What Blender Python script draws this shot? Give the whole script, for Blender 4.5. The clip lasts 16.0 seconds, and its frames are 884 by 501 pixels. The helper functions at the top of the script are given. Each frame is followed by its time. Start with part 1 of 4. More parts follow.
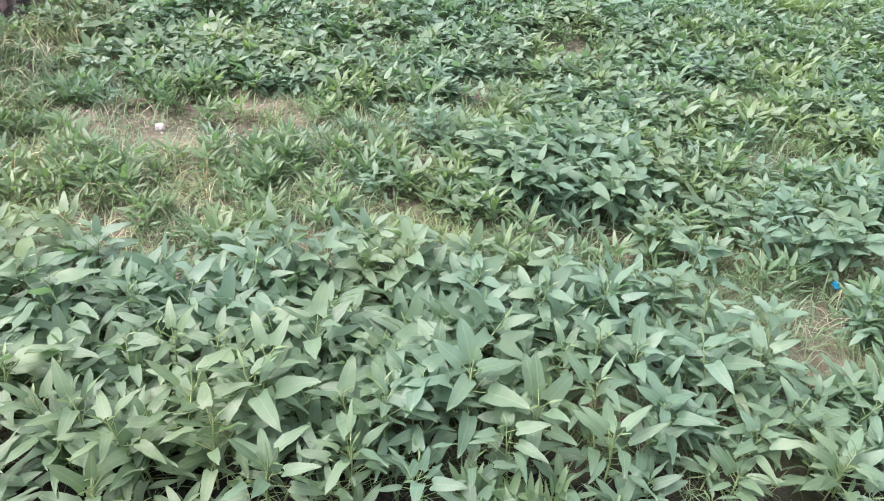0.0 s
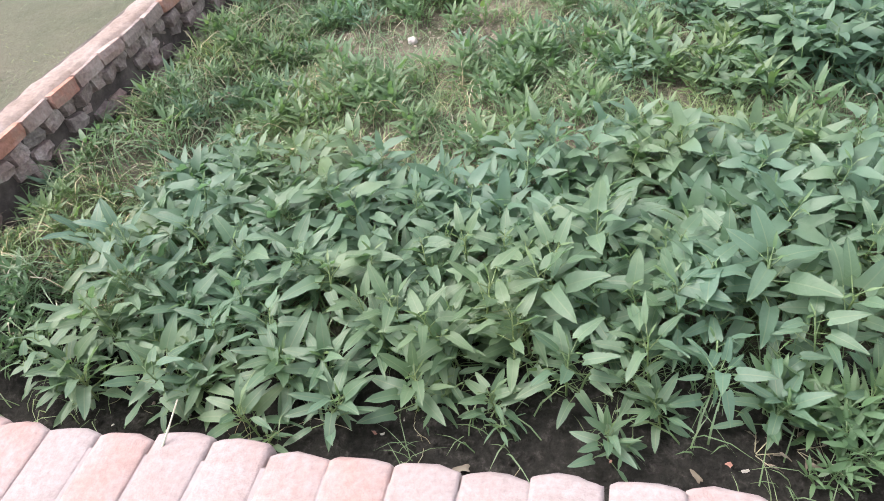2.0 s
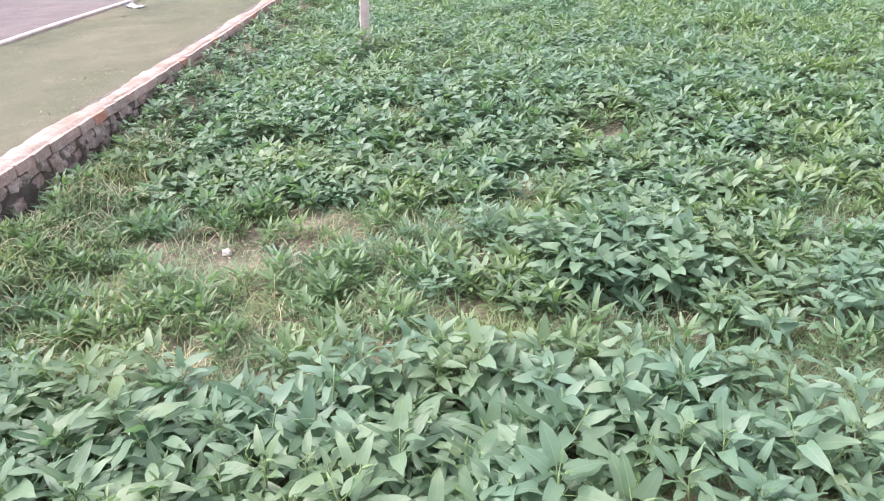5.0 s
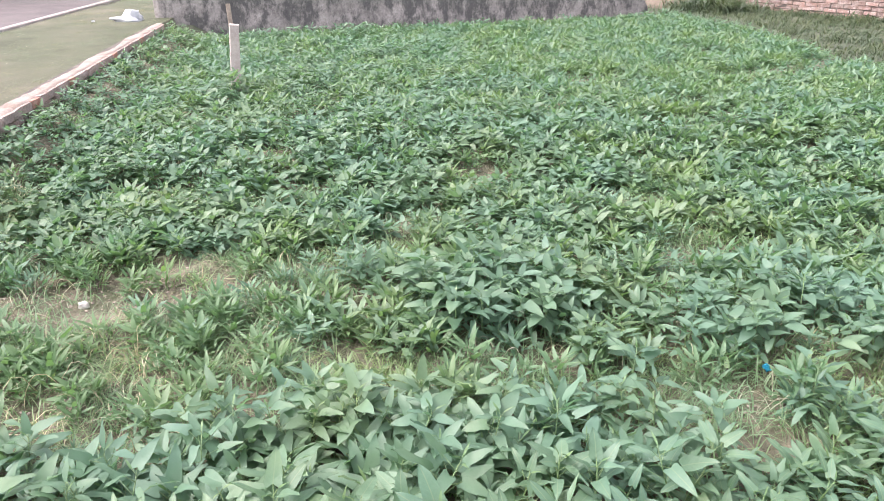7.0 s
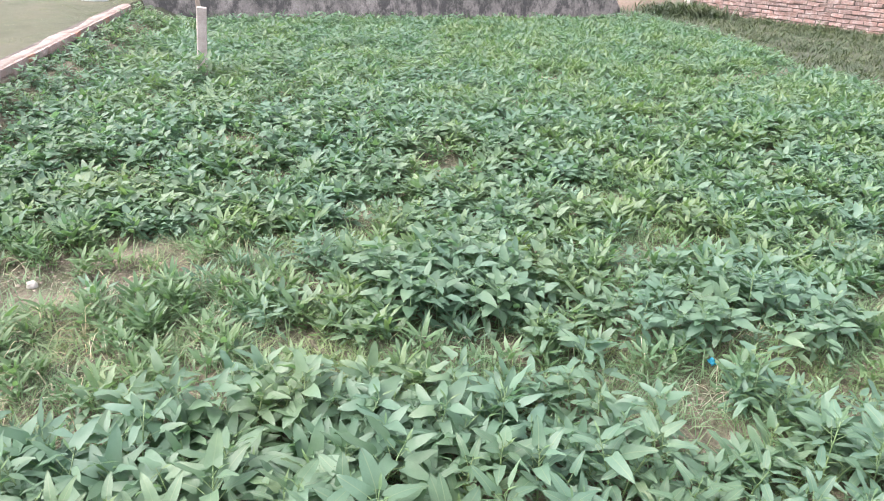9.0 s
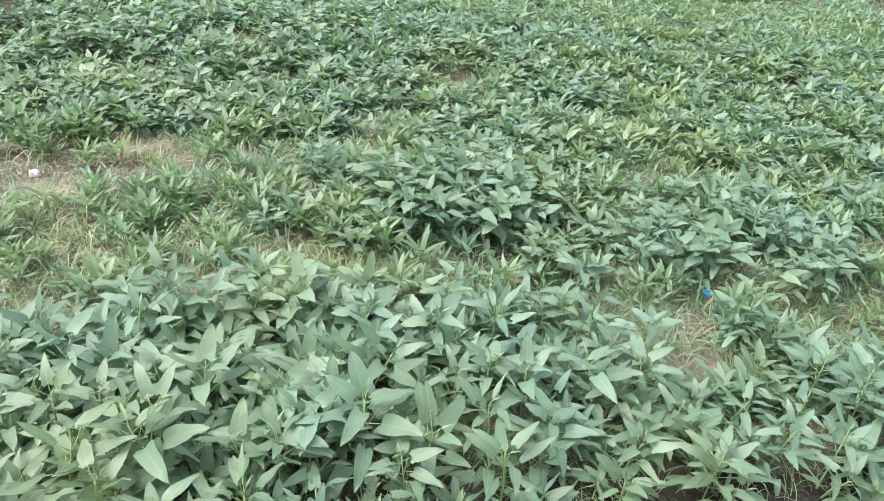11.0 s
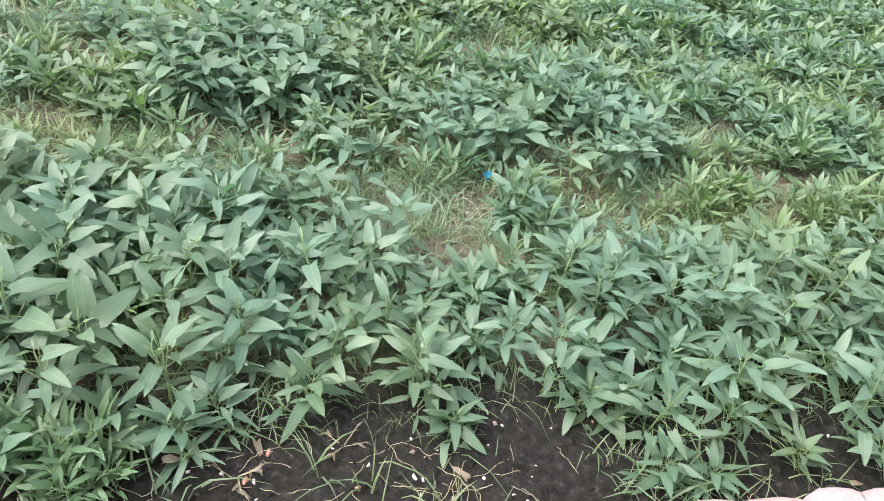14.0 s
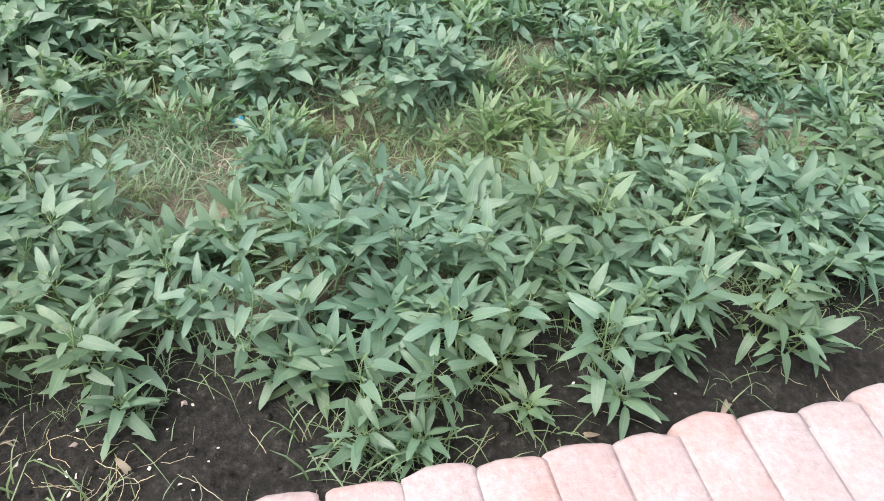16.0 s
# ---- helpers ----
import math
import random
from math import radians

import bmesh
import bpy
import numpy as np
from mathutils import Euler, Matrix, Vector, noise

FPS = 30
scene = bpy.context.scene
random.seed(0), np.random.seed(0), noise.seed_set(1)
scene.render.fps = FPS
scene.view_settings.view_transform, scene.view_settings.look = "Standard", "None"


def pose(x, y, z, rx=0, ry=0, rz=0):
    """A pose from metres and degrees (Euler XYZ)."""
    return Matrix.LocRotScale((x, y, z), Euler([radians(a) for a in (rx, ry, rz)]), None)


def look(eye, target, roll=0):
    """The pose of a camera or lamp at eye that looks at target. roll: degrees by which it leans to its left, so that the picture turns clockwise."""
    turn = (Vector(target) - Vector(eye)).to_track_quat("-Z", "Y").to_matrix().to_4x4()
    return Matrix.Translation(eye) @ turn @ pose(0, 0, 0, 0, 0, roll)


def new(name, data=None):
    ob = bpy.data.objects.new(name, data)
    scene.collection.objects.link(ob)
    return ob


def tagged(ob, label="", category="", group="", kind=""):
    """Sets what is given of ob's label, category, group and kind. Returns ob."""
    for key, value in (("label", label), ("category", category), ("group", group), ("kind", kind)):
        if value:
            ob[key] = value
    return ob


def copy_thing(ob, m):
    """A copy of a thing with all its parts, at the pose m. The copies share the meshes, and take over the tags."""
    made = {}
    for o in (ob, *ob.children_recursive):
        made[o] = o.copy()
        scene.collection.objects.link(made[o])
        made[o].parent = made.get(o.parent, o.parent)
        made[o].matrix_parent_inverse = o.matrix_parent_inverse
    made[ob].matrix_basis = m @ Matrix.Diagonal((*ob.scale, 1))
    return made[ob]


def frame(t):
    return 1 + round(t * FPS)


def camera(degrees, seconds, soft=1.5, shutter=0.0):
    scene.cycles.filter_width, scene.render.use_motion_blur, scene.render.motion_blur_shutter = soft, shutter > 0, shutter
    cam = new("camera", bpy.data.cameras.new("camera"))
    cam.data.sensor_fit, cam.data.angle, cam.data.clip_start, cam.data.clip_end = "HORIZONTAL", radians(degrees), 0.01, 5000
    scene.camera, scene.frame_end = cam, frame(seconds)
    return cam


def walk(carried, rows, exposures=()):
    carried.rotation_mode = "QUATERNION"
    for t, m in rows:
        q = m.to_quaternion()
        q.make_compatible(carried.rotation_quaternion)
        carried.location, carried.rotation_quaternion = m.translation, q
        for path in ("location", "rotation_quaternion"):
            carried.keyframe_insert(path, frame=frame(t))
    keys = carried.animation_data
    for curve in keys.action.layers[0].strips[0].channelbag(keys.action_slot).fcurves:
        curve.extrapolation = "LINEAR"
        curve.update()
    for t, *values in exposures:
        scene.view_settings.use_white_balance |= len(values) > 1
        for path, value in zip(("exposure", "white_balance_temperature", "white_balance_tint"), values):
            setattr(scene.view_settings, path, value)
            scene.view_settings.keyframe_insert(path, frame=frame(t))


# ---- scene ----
cam = camera(64.4, 16.0, soft=0.9)
PATH = [
    (0, (0.714, -0.571, 1.485), (0.793, 1.076, 0.354), 5.6),
    (0.5, (0.664, -0.575, 1.48), (0.46, 0.966, 0.221), 0.2),
    (1, (0.638, -0.584, 1.48), (0.316, 0.942, 0.227), -1.3),
    (1.5, (0.624, -0.583, 1.489), (0.204, 0.871, 0.182), -9.4),
    (2, (0.585, -0.599, 1.503), (0.039, 0.791, 0.173), -13.3),
    (2.5, (0.585, -0.597, 1.513), (-0.071, 0.803, 0.243), -18.4),
    (3, (0.591, -0.609, 1.508), (0.005, 0.839, 0.259), -17.6),
    (3.5, (0.615, -0.596, 1.519), (0.216, 0.943, 0.305), -13.1),
    (4, (0.633, -0.595, 1.531), (0.378, 0.996, 0.347), -8.2),
    (4.5, (0.645, -0.581, 1.553), (0.453, 1.108, 0.499), -4.8),
    (5, (0.661, -0.586, 1.565), (0.595, 1.184, 0.637), -2.6),
    (5.2, (0.675, -0.579, 1.563), (0.622, 1.196, 0.643), -3.0),
    (7.3, (0.701, -0.572, 1.568), (0.993, 1.232, 0.756), 0.2),
    (7.5, (0.709, -0.575, 1.569), (1.001, 1.233, 0.766), -0.1),
    (8, (0.711, -0.574, 1.57), (1.053, 1.223, 0.762), 1.2),
    (8.2, (0.724, -0.578, 1.563), (1.083, 1.212, 0.746), 1.2),
    (10.3, (0.764, -0.609, 1.538), (1.076, 1.124, 0.589), 6.0),
    (10.5, (0.77, -0.607, 1.536), (1.078, 1.108, 0.555), 5.8),
    (11, (0.775, -0.598, 1.523), (1.103, 1.075, 0.477), 6.6),
    (11.5, (0.761, -0.53, 1.504), (1.147, 1.078, 0.38), 6.6),
    (12, (0.772, -0.497, 1.49), (1.237, 1.062, 0.326), 7.1),
    (12.5, (0.835, -0.471, 1.455), (1.262, 1.04, 0.217), 5.3),
    (13, (1.029, -0.535, 1.47), (1.299, 1.017, 0.238), 2.7),
    (13.5, (1.233, -0.577, 1.48), (1.618, 0.902, 0.19), 4.4),
    (14, (1.471, -0.526, 1.476), (1.926, 0.924, 0.176), 11.2),
    (14.5, (1.619, -0.453, 1.491), (2.163, 0.933, 0.155), 8.1),
    (15, (1.844, -0.504, 1.484), (2.288, 0.956, 0.191), 9.9),
    (15.5, (2.056, -0.559, 1.492), (2.331, 0.937, 0.193), 5.0),
    (16, (2.241, -0.505, 1.446), (2.707, 0.825, 0.026), 7.9),
]
EXPOSURES = [(0, 2.05, 6580, 24), (1.0, 1.97, 6580, 24), (2.5, 1.72, 6580, 16), (3.5, 1.76, 6580, 18), (5, 2.08, 6580, 24), (7.5, 2.08, 6620, 19),
             (10.5, 2.08, 6560, 19), (12.5, 2.04, 6560, 20), (13.5, 1.98, 6560, 18), (15, 1.98, 6600, 18), (16, 1.83, 6600, 17)]
walk(cam, [(t, look(eye, target, roll)) for t, eye, target, roll in PATH], EXPOSURES)

# ---- light ----
SKY = bpy.data.worlds.new("sky")
scene.world = SKY
SKY.use_nodes = True
wn, wl = SKY.node_tree.nodes, SKY.node_tree.links
sky = wn.new("ShaderNodeTexSky")
sky.sky_type, sky.sun_disc = "NISHITA", False
sky.sun_elevation, sky.sun_rotation = radians(60), radians(275)
sky.air_density, sky.dust_density, sky.ozone_density = 1.0, 4.0, 1.0
# a thin even cloud cover takes most of the blue out of the sky
veil = wn.new("ShaderNodeHueSaturation")
veil.inputs["Saturation"].default_value = 0.4
wl.new(sky.outputs["Color"], veil.inputs["Color"])
wl.new(veil.outputs["Color"], wn["Background"].inputs["Color"])
wn["Background"].inputs["Strength"].default_value = 0.15
sun = new("sun", bpy.data.lights.new("sun", "SUN"))
sun.data.energy, sun.data.angle, sun.data.color = 0.7, radians(40), (1.0, 0.96, 0.9)
# from the left, high up behind thin cloud
sun.matrix_world = look((0, 0, 0), (-math.sin(sky.sun_rotation) * math.cos(sky.sun_elevation), -math.cos(sky.sun_rotation) * math.cos(sky.sun_elevation), -math.sin(sky.sun_elevation)))


# ---- materials ----
def material(name):
    m = bpy.data.materials.new(name)
    m.use_nodes = True
    nt = m.node_tree
    return m, nt, nt.nodes["Principled BSDF"]


def noise_tex(nt, scale, detail=4.0, rough=0.55, coords="Object"):
    tc = nt.nodes.new("ShaderNodeTexCoord")
    n = nt.nodes.new("ShaderNodeTexNoise")
    n.inputs["Scale"].default_value, n.inputs["Detail"].default_value, n.inputs["Roughness"].default_value = scale, detail, rough
    if coords == "World":
        g = nt.nodes.new("ShaderNodeNewGeometry")
        nt.links.new(g.outputs["Position"], n.inputs["Vector"])
    else:
        nt.links.new(tc.outputs[coords], n.inputs["Vector"])
    return n


def ramp(nt, source, stops):
    r = nt.nodes.new("ShaderNodeValToRGB")
    while len(r.color_ramp.elements) < len(stops):
        r.color_ramp.elements.new(0.5)
    for e, (p, c) in zip(r.color_ramp.elements, stops):
        e.position, e.color = p, (*c, 1)
    nt.links.new(source, r.inputs["Fac"])
    return r


def mixed(nt, fac, a, b, mode="MIX"):
    m = nt.nodes.new("ShaderNodeMix")
    m.data_type, m.blend_type = "RGBA", mode
    for sock, v in ((m.inputs[0], fac), (m.inputs[6], a), (m.inputs[7], b)):
        if isinstance(v, (int, float)):
            sock.default_value = v
        elif isinstance(v, tuple):
            sock.default_value = (*v, 1)
        else:
            nt.links.new(v, sock)
    return m.outputs[2]


def bump(nt, bsdf, height, strength, distance):
    b = nt.nodes.new("ShaderNodeBump")
    b.inputs["Strength"].default_value, b.inputs["Distance"].default_value = strength, distance
    nt.links.new(height, b.inputs["Height"])
    nt.links.new(b.outputs["Normal"], bsdf.inputs["Normal"])


def leaf_material(name, dark, mid, light, through_share=0.4, islands=False, rough=0.52, midrib=False):
    m, nt, p = material(name)
    if islands:
        rnd = nt.nodes.new("ShaderNodeNewGeometry").outputs["Random Per Island"]
    else:
        rnd = nt.nodes.new("ShaderNodeObjectInfo").outputs["Random"]
    base = ramp(nt, rnd, [(0.0, dark), (0.45, mid), (0.97, light), (1.0, tuple(c * f for c, f in zip(light, (1.12, 1.04, 0.85))))]).outputs["Color"]
    mott = noise_tex(nt, 22.0, 3.0, 0.6, "World")
    col = mixed(nt, 0.3, base, ramp(nt, mott.outputs["Fac"], [(0.3, (0.42, 0.5, 0.4)), (0.7, (0.75, 0.72, 0.68))]).outputs["Color"], "OVERLAY")
    # patches of a yellower and a bluer green over the field
    field = noise_tex(nt, 1.9, 3.0, 0.6, "World")
    col = mixed(nt, 0.55, col, ramp(nt, field.outputs["Fac"], [(0.36, (0.4, 0.5, 0.56)), (0.5, (0.47, 0.51, 0.47)), (0.64, (0.58, 0.535, 0.36))]).outputs["Color"], "OVERLAY")
    relief = noise_tex(nt, 70.0, 2.0, 0.5, "World").outputs["Fac"]
    if midrib:
        tc, sep, ab = nt.nodes.new("ShaderNodeTexCoord"), nt.nodes.new("ShaderNodeSeparateXYZ"), nt.nodes.new("ShaderNodeMath")
        ab.operation = "ABSOLUTE"
        nt.links.new(tc.outputs["Object"], sep.inputs["Vector"])
        nt.links.new(sep.outputs["X"], ab.inputs[0])
        rib = ramp(nt, ab.outputs["Value"], [(0.006, (0.4, 0.4, 0.4)), (0.02, (0, 0, 0))]).outputs["Color"]
        col = mixed(nt, rib, col, (0.2, 0.27, 0.15))
        # side veins that run forward from the midrib
        slant, wave_, vein = nt.nodes.new("ShaderNodeMath"), nt.nodes.new("ShaderNodeMath"), nt.nodes.new("ShaderNodeMath")
        slant.operation, wave_.operation, vein.operation = "MULTIPLY_ADD", "MULTIPLY", "SINE"
        slant.inputs[1].default_value, wave_.inputs[1].default_value = -0.9, 46.0
        nt.links.new(ab.outputs["Value"], slant.inputs[0])
        nt.links.new(sep.outputs["Y"], slant.inputs[2])
        nt.links.new(slant.outputs["Value"], wave_.inputs[0])
        nt.links.new(wave_.outputs["Value"], vein.inputs[0])
        line = ramp(nt, vein.outputs["Value"], [(0.8, (0, 0, 0)), (1.0, (0.12, 0.12, 0.12))]).outputs["Color"]
        col = mixed(nt, line, col, (0.15, 0.225, 0.14))
        both = nt.nodes.new("ShaderNodeMath")
        both.operation = "MULTIPLY_ADD"
        both.inputs[1].default_value = 0.07
        nt.links.new(vein.outputs["Value"], both.inputs[0])
        nt.links.new(relief, both.inputs[2])
        relief = both.outputs["Value"]
    nt.links.new(col, p.inputs["Base Color"])
    p.inputs["Roughness"].default_value = rough
    p.inputs["Specular IOR Level"].default_value = 0.7
    bump(nt, p, relief, 0.3, 0.004)
    t = nt.nodes.new("ShaderNodeBsdfTranslucent")
    nt.links.new(mixed(nt, 1.0, col, (1.12, 1.25, 0.8), "MULTIPLY"), t.inputs["Color"])
    mx = nt.nodes.new("ShaderNodeMixShader")
    mx.inputs["Fac"].default_value = through_share
    nt.links.new(p.outputs["BSDF"], mx.inputs[1])
    nt.links.new(t.outputs["BSDF"], mx.inputs[2])
    nt.links.new(mx.outputs["Shader"], nt.nodes["Material Output"].inputs["Surface"])
    return m


LEAF = leaf_material("leaf_green", (0.086, 0.154, 0.096), (0.109, 0.186, 0.122), (0.125, 0.205, 0.138), midrib=True)
LEAF_FAR = leaf_material("leaf_green_field", (0.086, 0.154, 0.096), (0.109, 0.186, 0.122), (0.125, 0.205, 0.138), islands=True)
YOUNG = leaf_material("leaf_young", (0.092, 0.162, 0.066), (0.108, 0.185, 0.078), (0.122, 0.203, 0.09), 0.32)
YOUNG_FAR = leaf_material("leaf_young_field", (0.092, 0.162, 0.066), (0.108, 0.185, 0.078), (0.122, 0.203, 0.09), 0.32, islands=True)
FRESH_LEAF = leaf_material("leaf_fresh", (0.096, 0.165, 0.08), (0.112, 0.187, 0.094), (0.128, 0.205, 0.108), 0.4)
FRESH_FAR = leaf_material("leaf_fresh_field", (0.096, 0.165, 0.08), (0.112, 0.187, 0.094), (0.128, 0.205, 0.108), 0.4, islands=True)
STEM = leaf_material("stem_green", (0.1, 0.165, 0.065), (0.12, 0.19, 0.078), (0.145, 0.215, 0.09), 0.15, rough=0.45)
GRASS = leaf_material("grass_blade", (0.125, 0.195, 0.1), (0.165, 0.238, 0.136), (0.21, 0.275, 0.172), 0.45, islands=True)
GRASS_TALL = leaf_material("grass_tall", (0.045, 0.07, 0.035), (0.06, 0.085, 0.045), (0.085, 0.105, 0.06), 0.3, islands=True)
VERGE_GRASS = leaf_material("grass_mown", (0.1, 0.114, 0.068), (0.122, 0.132, 0.084), (0.15, 0.156, 0.107), 0.3, islands=True, rough=0.7)
DRY_LEAF = leaf_material("leaf_dry", (0.11, 0.085, 0.065), (0.15, 0.12, 0.095), (0.2, 0.165, 0.13), 0.1, rough=0.8)
REED = leaf_material("straw_bleached", (0.4, 0.37, 0.3), (0.5, 0.47, 0.39), (0.56, 0.53, 0.46), 0.1, rough=0.7)
STRAW = leaf_material("straw", (0.25, 0.21, 0.14), (0.36, 0.31, 0.22), (0.46, 0.42, 0.32), 0.15, islands=True, rough=0.8)


def soil_material():
    m, nt, p = material("soil")
    big, fine = noise_tex(nt, 1.7, 5.0, 0.6, "World"), noise_tex(nt, 38.0, 6.0, 0.7, "World")
    col = ramp(nt, big.outputs["Fac"], [(0.3, (0.135, 0.121, 0.09)), (0.5, (0.2, 0.18, 0.138)), (0.7, (0.28, 0.252, 0.196))]).outputs["Color"]
    col = mixed(nt, 0.7, col, ramp(nt, fine.outputs["Fac"], [(0.32, (0.22, 0.22, 0.22)), (0.7, (0.74, 0.72, 0.68))]).outputs["Color"], "OVERLAY")
    moss = noise_tex(nt, 4.0, 5.0, 0.65, "World")
    col = mixed(nt, ramp(nt, moss.outputs["Fac"], [(0.44, (0, 0, 0)), (0.62, (0.75, 0.75, 0.75))]).outputs["Color"], col, (0.066, 0.084, 0.046))
    speck = noise_tex(nt, 95.0, 2.0, 0.5, "World")
    col = mixed(nt, ramp(nt, speck.outputs["Fac"], [(0.62, (0, 0, 0)), (0.72, (0.55, 0.55, 0.55))]).outputs["Color"], col, (0.2, 0.185, 0.16))
    # the damp strip along the foot of the near wall, the wall's shade mixed into its colour
    geo = nt.nodes.new("ShaderNodeNewGeometry")
    sep = nt.nodes.new("ShaderNodeSeparateXYZ")
    nt.links.new(geo.outputs["Position"], sep.inputs["Vector"])
    add = nt.nodes.new("ShaderNodeMath")
    add.operation = "MULTIPLY_ADD"
    nt.links.new(moss.outputs["Fac"], add.inputs[0])
    add.inputs[1].default_value = 0.5
    nt.links.new(sep.outputs["Y"], add.inputs[2])
    wet_shade = ramp(nt, add.outputs["Value"], [(0.82, (1, 1, 1)), (1.04, (0, 0, 0))]).outputs["Color"]
    # damp soil tones, taken near black to carry the shade below the wall
    damp = ramp(nt, fine.outputs["Fac"], [(0.36, (0.017, 0.0168, 0.0145)), (0.56, (0.033, 0.032, 0.028)), (0.72, (0.088, 0.083, 0.074))]).outputs["Color"]
    col = mixed(nt, wet_shade, col, damp)
    nt.links.new(col, p.inputs["Base Color"])
    p.inputs["Roughness"].default_value = 0.9
    p.inputs["Specular IOR Level"].default_value = 0.12
    bump(nt, p, fine.outputs["Fac"], 1.0, 0.03)
    return m


def verge_material():
    m, nt, p = material("verge_ground")
    big, fine = noise_tex(nt, 1.1, 5.0, 0.6, "World"), noise_tex(nt, 45.0, 5.0, 0.7, "World")
    col = ramp(nt, big.outputs["Fac"], [(0.34, (0.052, 0.059, 0.035)), (0.46, (0.079, 0.086, 0.053)), (0.56, (0.096, 0.095, 0.064)), (0.68, (0.132, 0.121, 0.09))]).outputs["Color"]
    col = mixed(nt, 0.6, col, ramp(nt, fine.outputs["Fac"], [(0.3, (0.33, 0.35, 0.3)), (0.72, (0.66, 0.66, 0.62))]).outputs["Color"], "OVERLAY")
    nt.links.new(col, p.inputs["Base Color"])
    p.inputs["Roughness"].default_value = 0.95
    bump(nt, p, fine.outputs["Fac"], 0.7, 0.02)
    return m


def brick_material(name, fresh, worn, pale, pale_share=0.5, grain=0.6, relief=0.8):
    m, nt, p = material(name)
    rnd = nt.nodes.new("ShaderNodeObjectInfo").outputs["Random"]
    n1, n2 = noise_tex(nt, 9.0, 5.0, 0.65, "World"), noise_tex(nt, 60.0, 4.0, 0.7, "World")
    col = ramp(nt, rnd, [(0.0, worn), (0.5, tuple((a + b) / 2 for a, b in zip(worn, fresh))), (1.0, fresh)]).outputs["Color"]
    lo = 0.62 - 0.35 * pale_share
    col = mixed(nt, ramp(nt, n1.outputs["Fac"], [(lo, (0, 0, 0)), (lo + 0.22, (0.85, 0.85, 0.85))]).outputs["Color"], col, pale)
    col = mixed(nt, grain, col, ramp(nt, n2.outputs["Fac"], [(0.3, (0.32, 0.32, 0.32)), (0.7, (0.66, 0.66, 0.66))]).outputs["Color"], "OVERLAY")
    nt.links.new(col, p.inputs["Base Color"])
    p.inputs["Roughness"].default_value = 0.9
    bump(nt, p, n2.outputs["Fac"], relief, 0.012)
    return m


BRICK_TOP = brick_material("brick_dusty", (0.302, 0.198, 0.174), (0.264, 0.221, 0.212), (0.291, 0.252, 0.244), 0.62, 0.5, 0.4)
BRICK_SIDE = brick_material("brick_weathered", (0.38, 0.27, 0.235), (0.3, 0.245, 0.22), (0.42, 0.355, 0.325), 0.5)
BRICK_OLD = brick_material("brick_greyed", (0.33, 0.235, 0.205), (0.15, 0.13, 0.117), (0.42, 0.365, 0.335), 0.5, 1.0, 1.0)
BRICK_EDGE = brick_material("brick_faded", (0.37, 0.25, 0.215), (0.26, 0.212, 0.19), (0.42, 0.35, 0.32), 0.5, 0.75)
BRICK_ORANGE = brick_material("brick_bare_red", (0.4, 0.19, 0.135), (0.35, 0.185, 0.142), (0.38, 0.27, 0.228), 0.4)
BRICK_WALL = brick_material("brick_red_wall", (0.3, 0.19, 0.162), (0.2, 0.142, 0.125), (0.4, 0.33, 0.3), 0.5, 0.9)


def rough_material(name, a, b, scale, strength=0.5, streak=None, roughness=0.9):
    m, nt, p = material(name)
    n1, n2 = noise_tex(nt, scale, 6.0, 0.65, "World"), noise_tex(nt, scale * 9, 4.0, 0.7, "World")
    col = ramp(nt, n1.outputs["Fac"], [(0.35, a), (0.65, b)]).outputs["Color"]
    if streak:
        st = noise_tex(nt, 3.0, 8.0, 0.75, "World")
        flat = nt.nodes.new("ShaderNodeMapping")
        flat.inputs["Scale"].default_value = (1.5, 1.5, 0.8)
        nt.links.new(nt.nodes.new("ShaderNodeNewGeometry").outputs["Position"], flat.inputs["Vector"])
        nt.links.new(flat.outputs["Vector"], st.inputs["Vector"])
        col = mixed(nt, ramp(nt, st.outputs["Fac"], [(0.44, (0, 0, 0)), (0.56, (0.9, 0.9, 0.9))]).outputs["Color"], col, streak)
    col = mixed(nt, strength, col, ramp(nt, n2.outputs["Fac"], [(0.3, (0.35, 0.35, 0.35)), (0.7, (0.64, 0.64, 0.64))]).outputs["Color"], "OVERLAY")
    nt.links.new(col, p.inputs["Base Color"])
    p.inputs["Roughness"].default_value = roughness
    bump(nt, p, n2.outputs["Fac"], 0.5, 0.01)
    return m


SOIL, VERGE = soil_material(), verge_material()
ROUGH = rough_material("rough_ground", (0.042, 0.055, 0.03), (0.075, 0.082, 0.05), 3.0)
MORTAR = rough_material("mortar_grey", (0.085, 0.068, 0.059), (0.19, 0.156, 0.138), 5.0, 0.8)
MORTAR_OLD = rough_material("mortar_old_dark", (0.055, 0.046, 0.04), (0.14, 0.118, 0.103), 9.0)
LIME = rough_material("mortar_lime_pink", (0.27, 0.224, 0.217), (0.3, 0.258, 0.25), 7.0, 0.3)
COPING = rough_material("mortar_coping_pale", (0.185, 0.138, 0.112), (0.315, 0.262, 0.233), 4.5, 0.8)
PLASTER = rough_material("plaster_stained", (0.225, 0.205, 0.19), (0.4, 0.36, 0.335), 3.0, 0.8, (0.082, 0.08, 0.078))
RUBBLE = rough_material("rubble_pale", (0.26, 0.205, 0.17), (0.38, 0.32, 0.27), 12.0)
EARTH = rough_material("earth_orange", (0.14, 0.105, 0.08), (0.21, 0.16, 0.125), 2.5)
ASPHALT = rough_material("asphalt", (0.072, 0.06, 0.062), (0.108, 0.09, 0.089), 2.0, 0.5)
KERB = rough_material("kerb_whitewash", (0.3, 0.262, 0.24), (0.42, 0.375, 0.35), 6.0, 0.5)
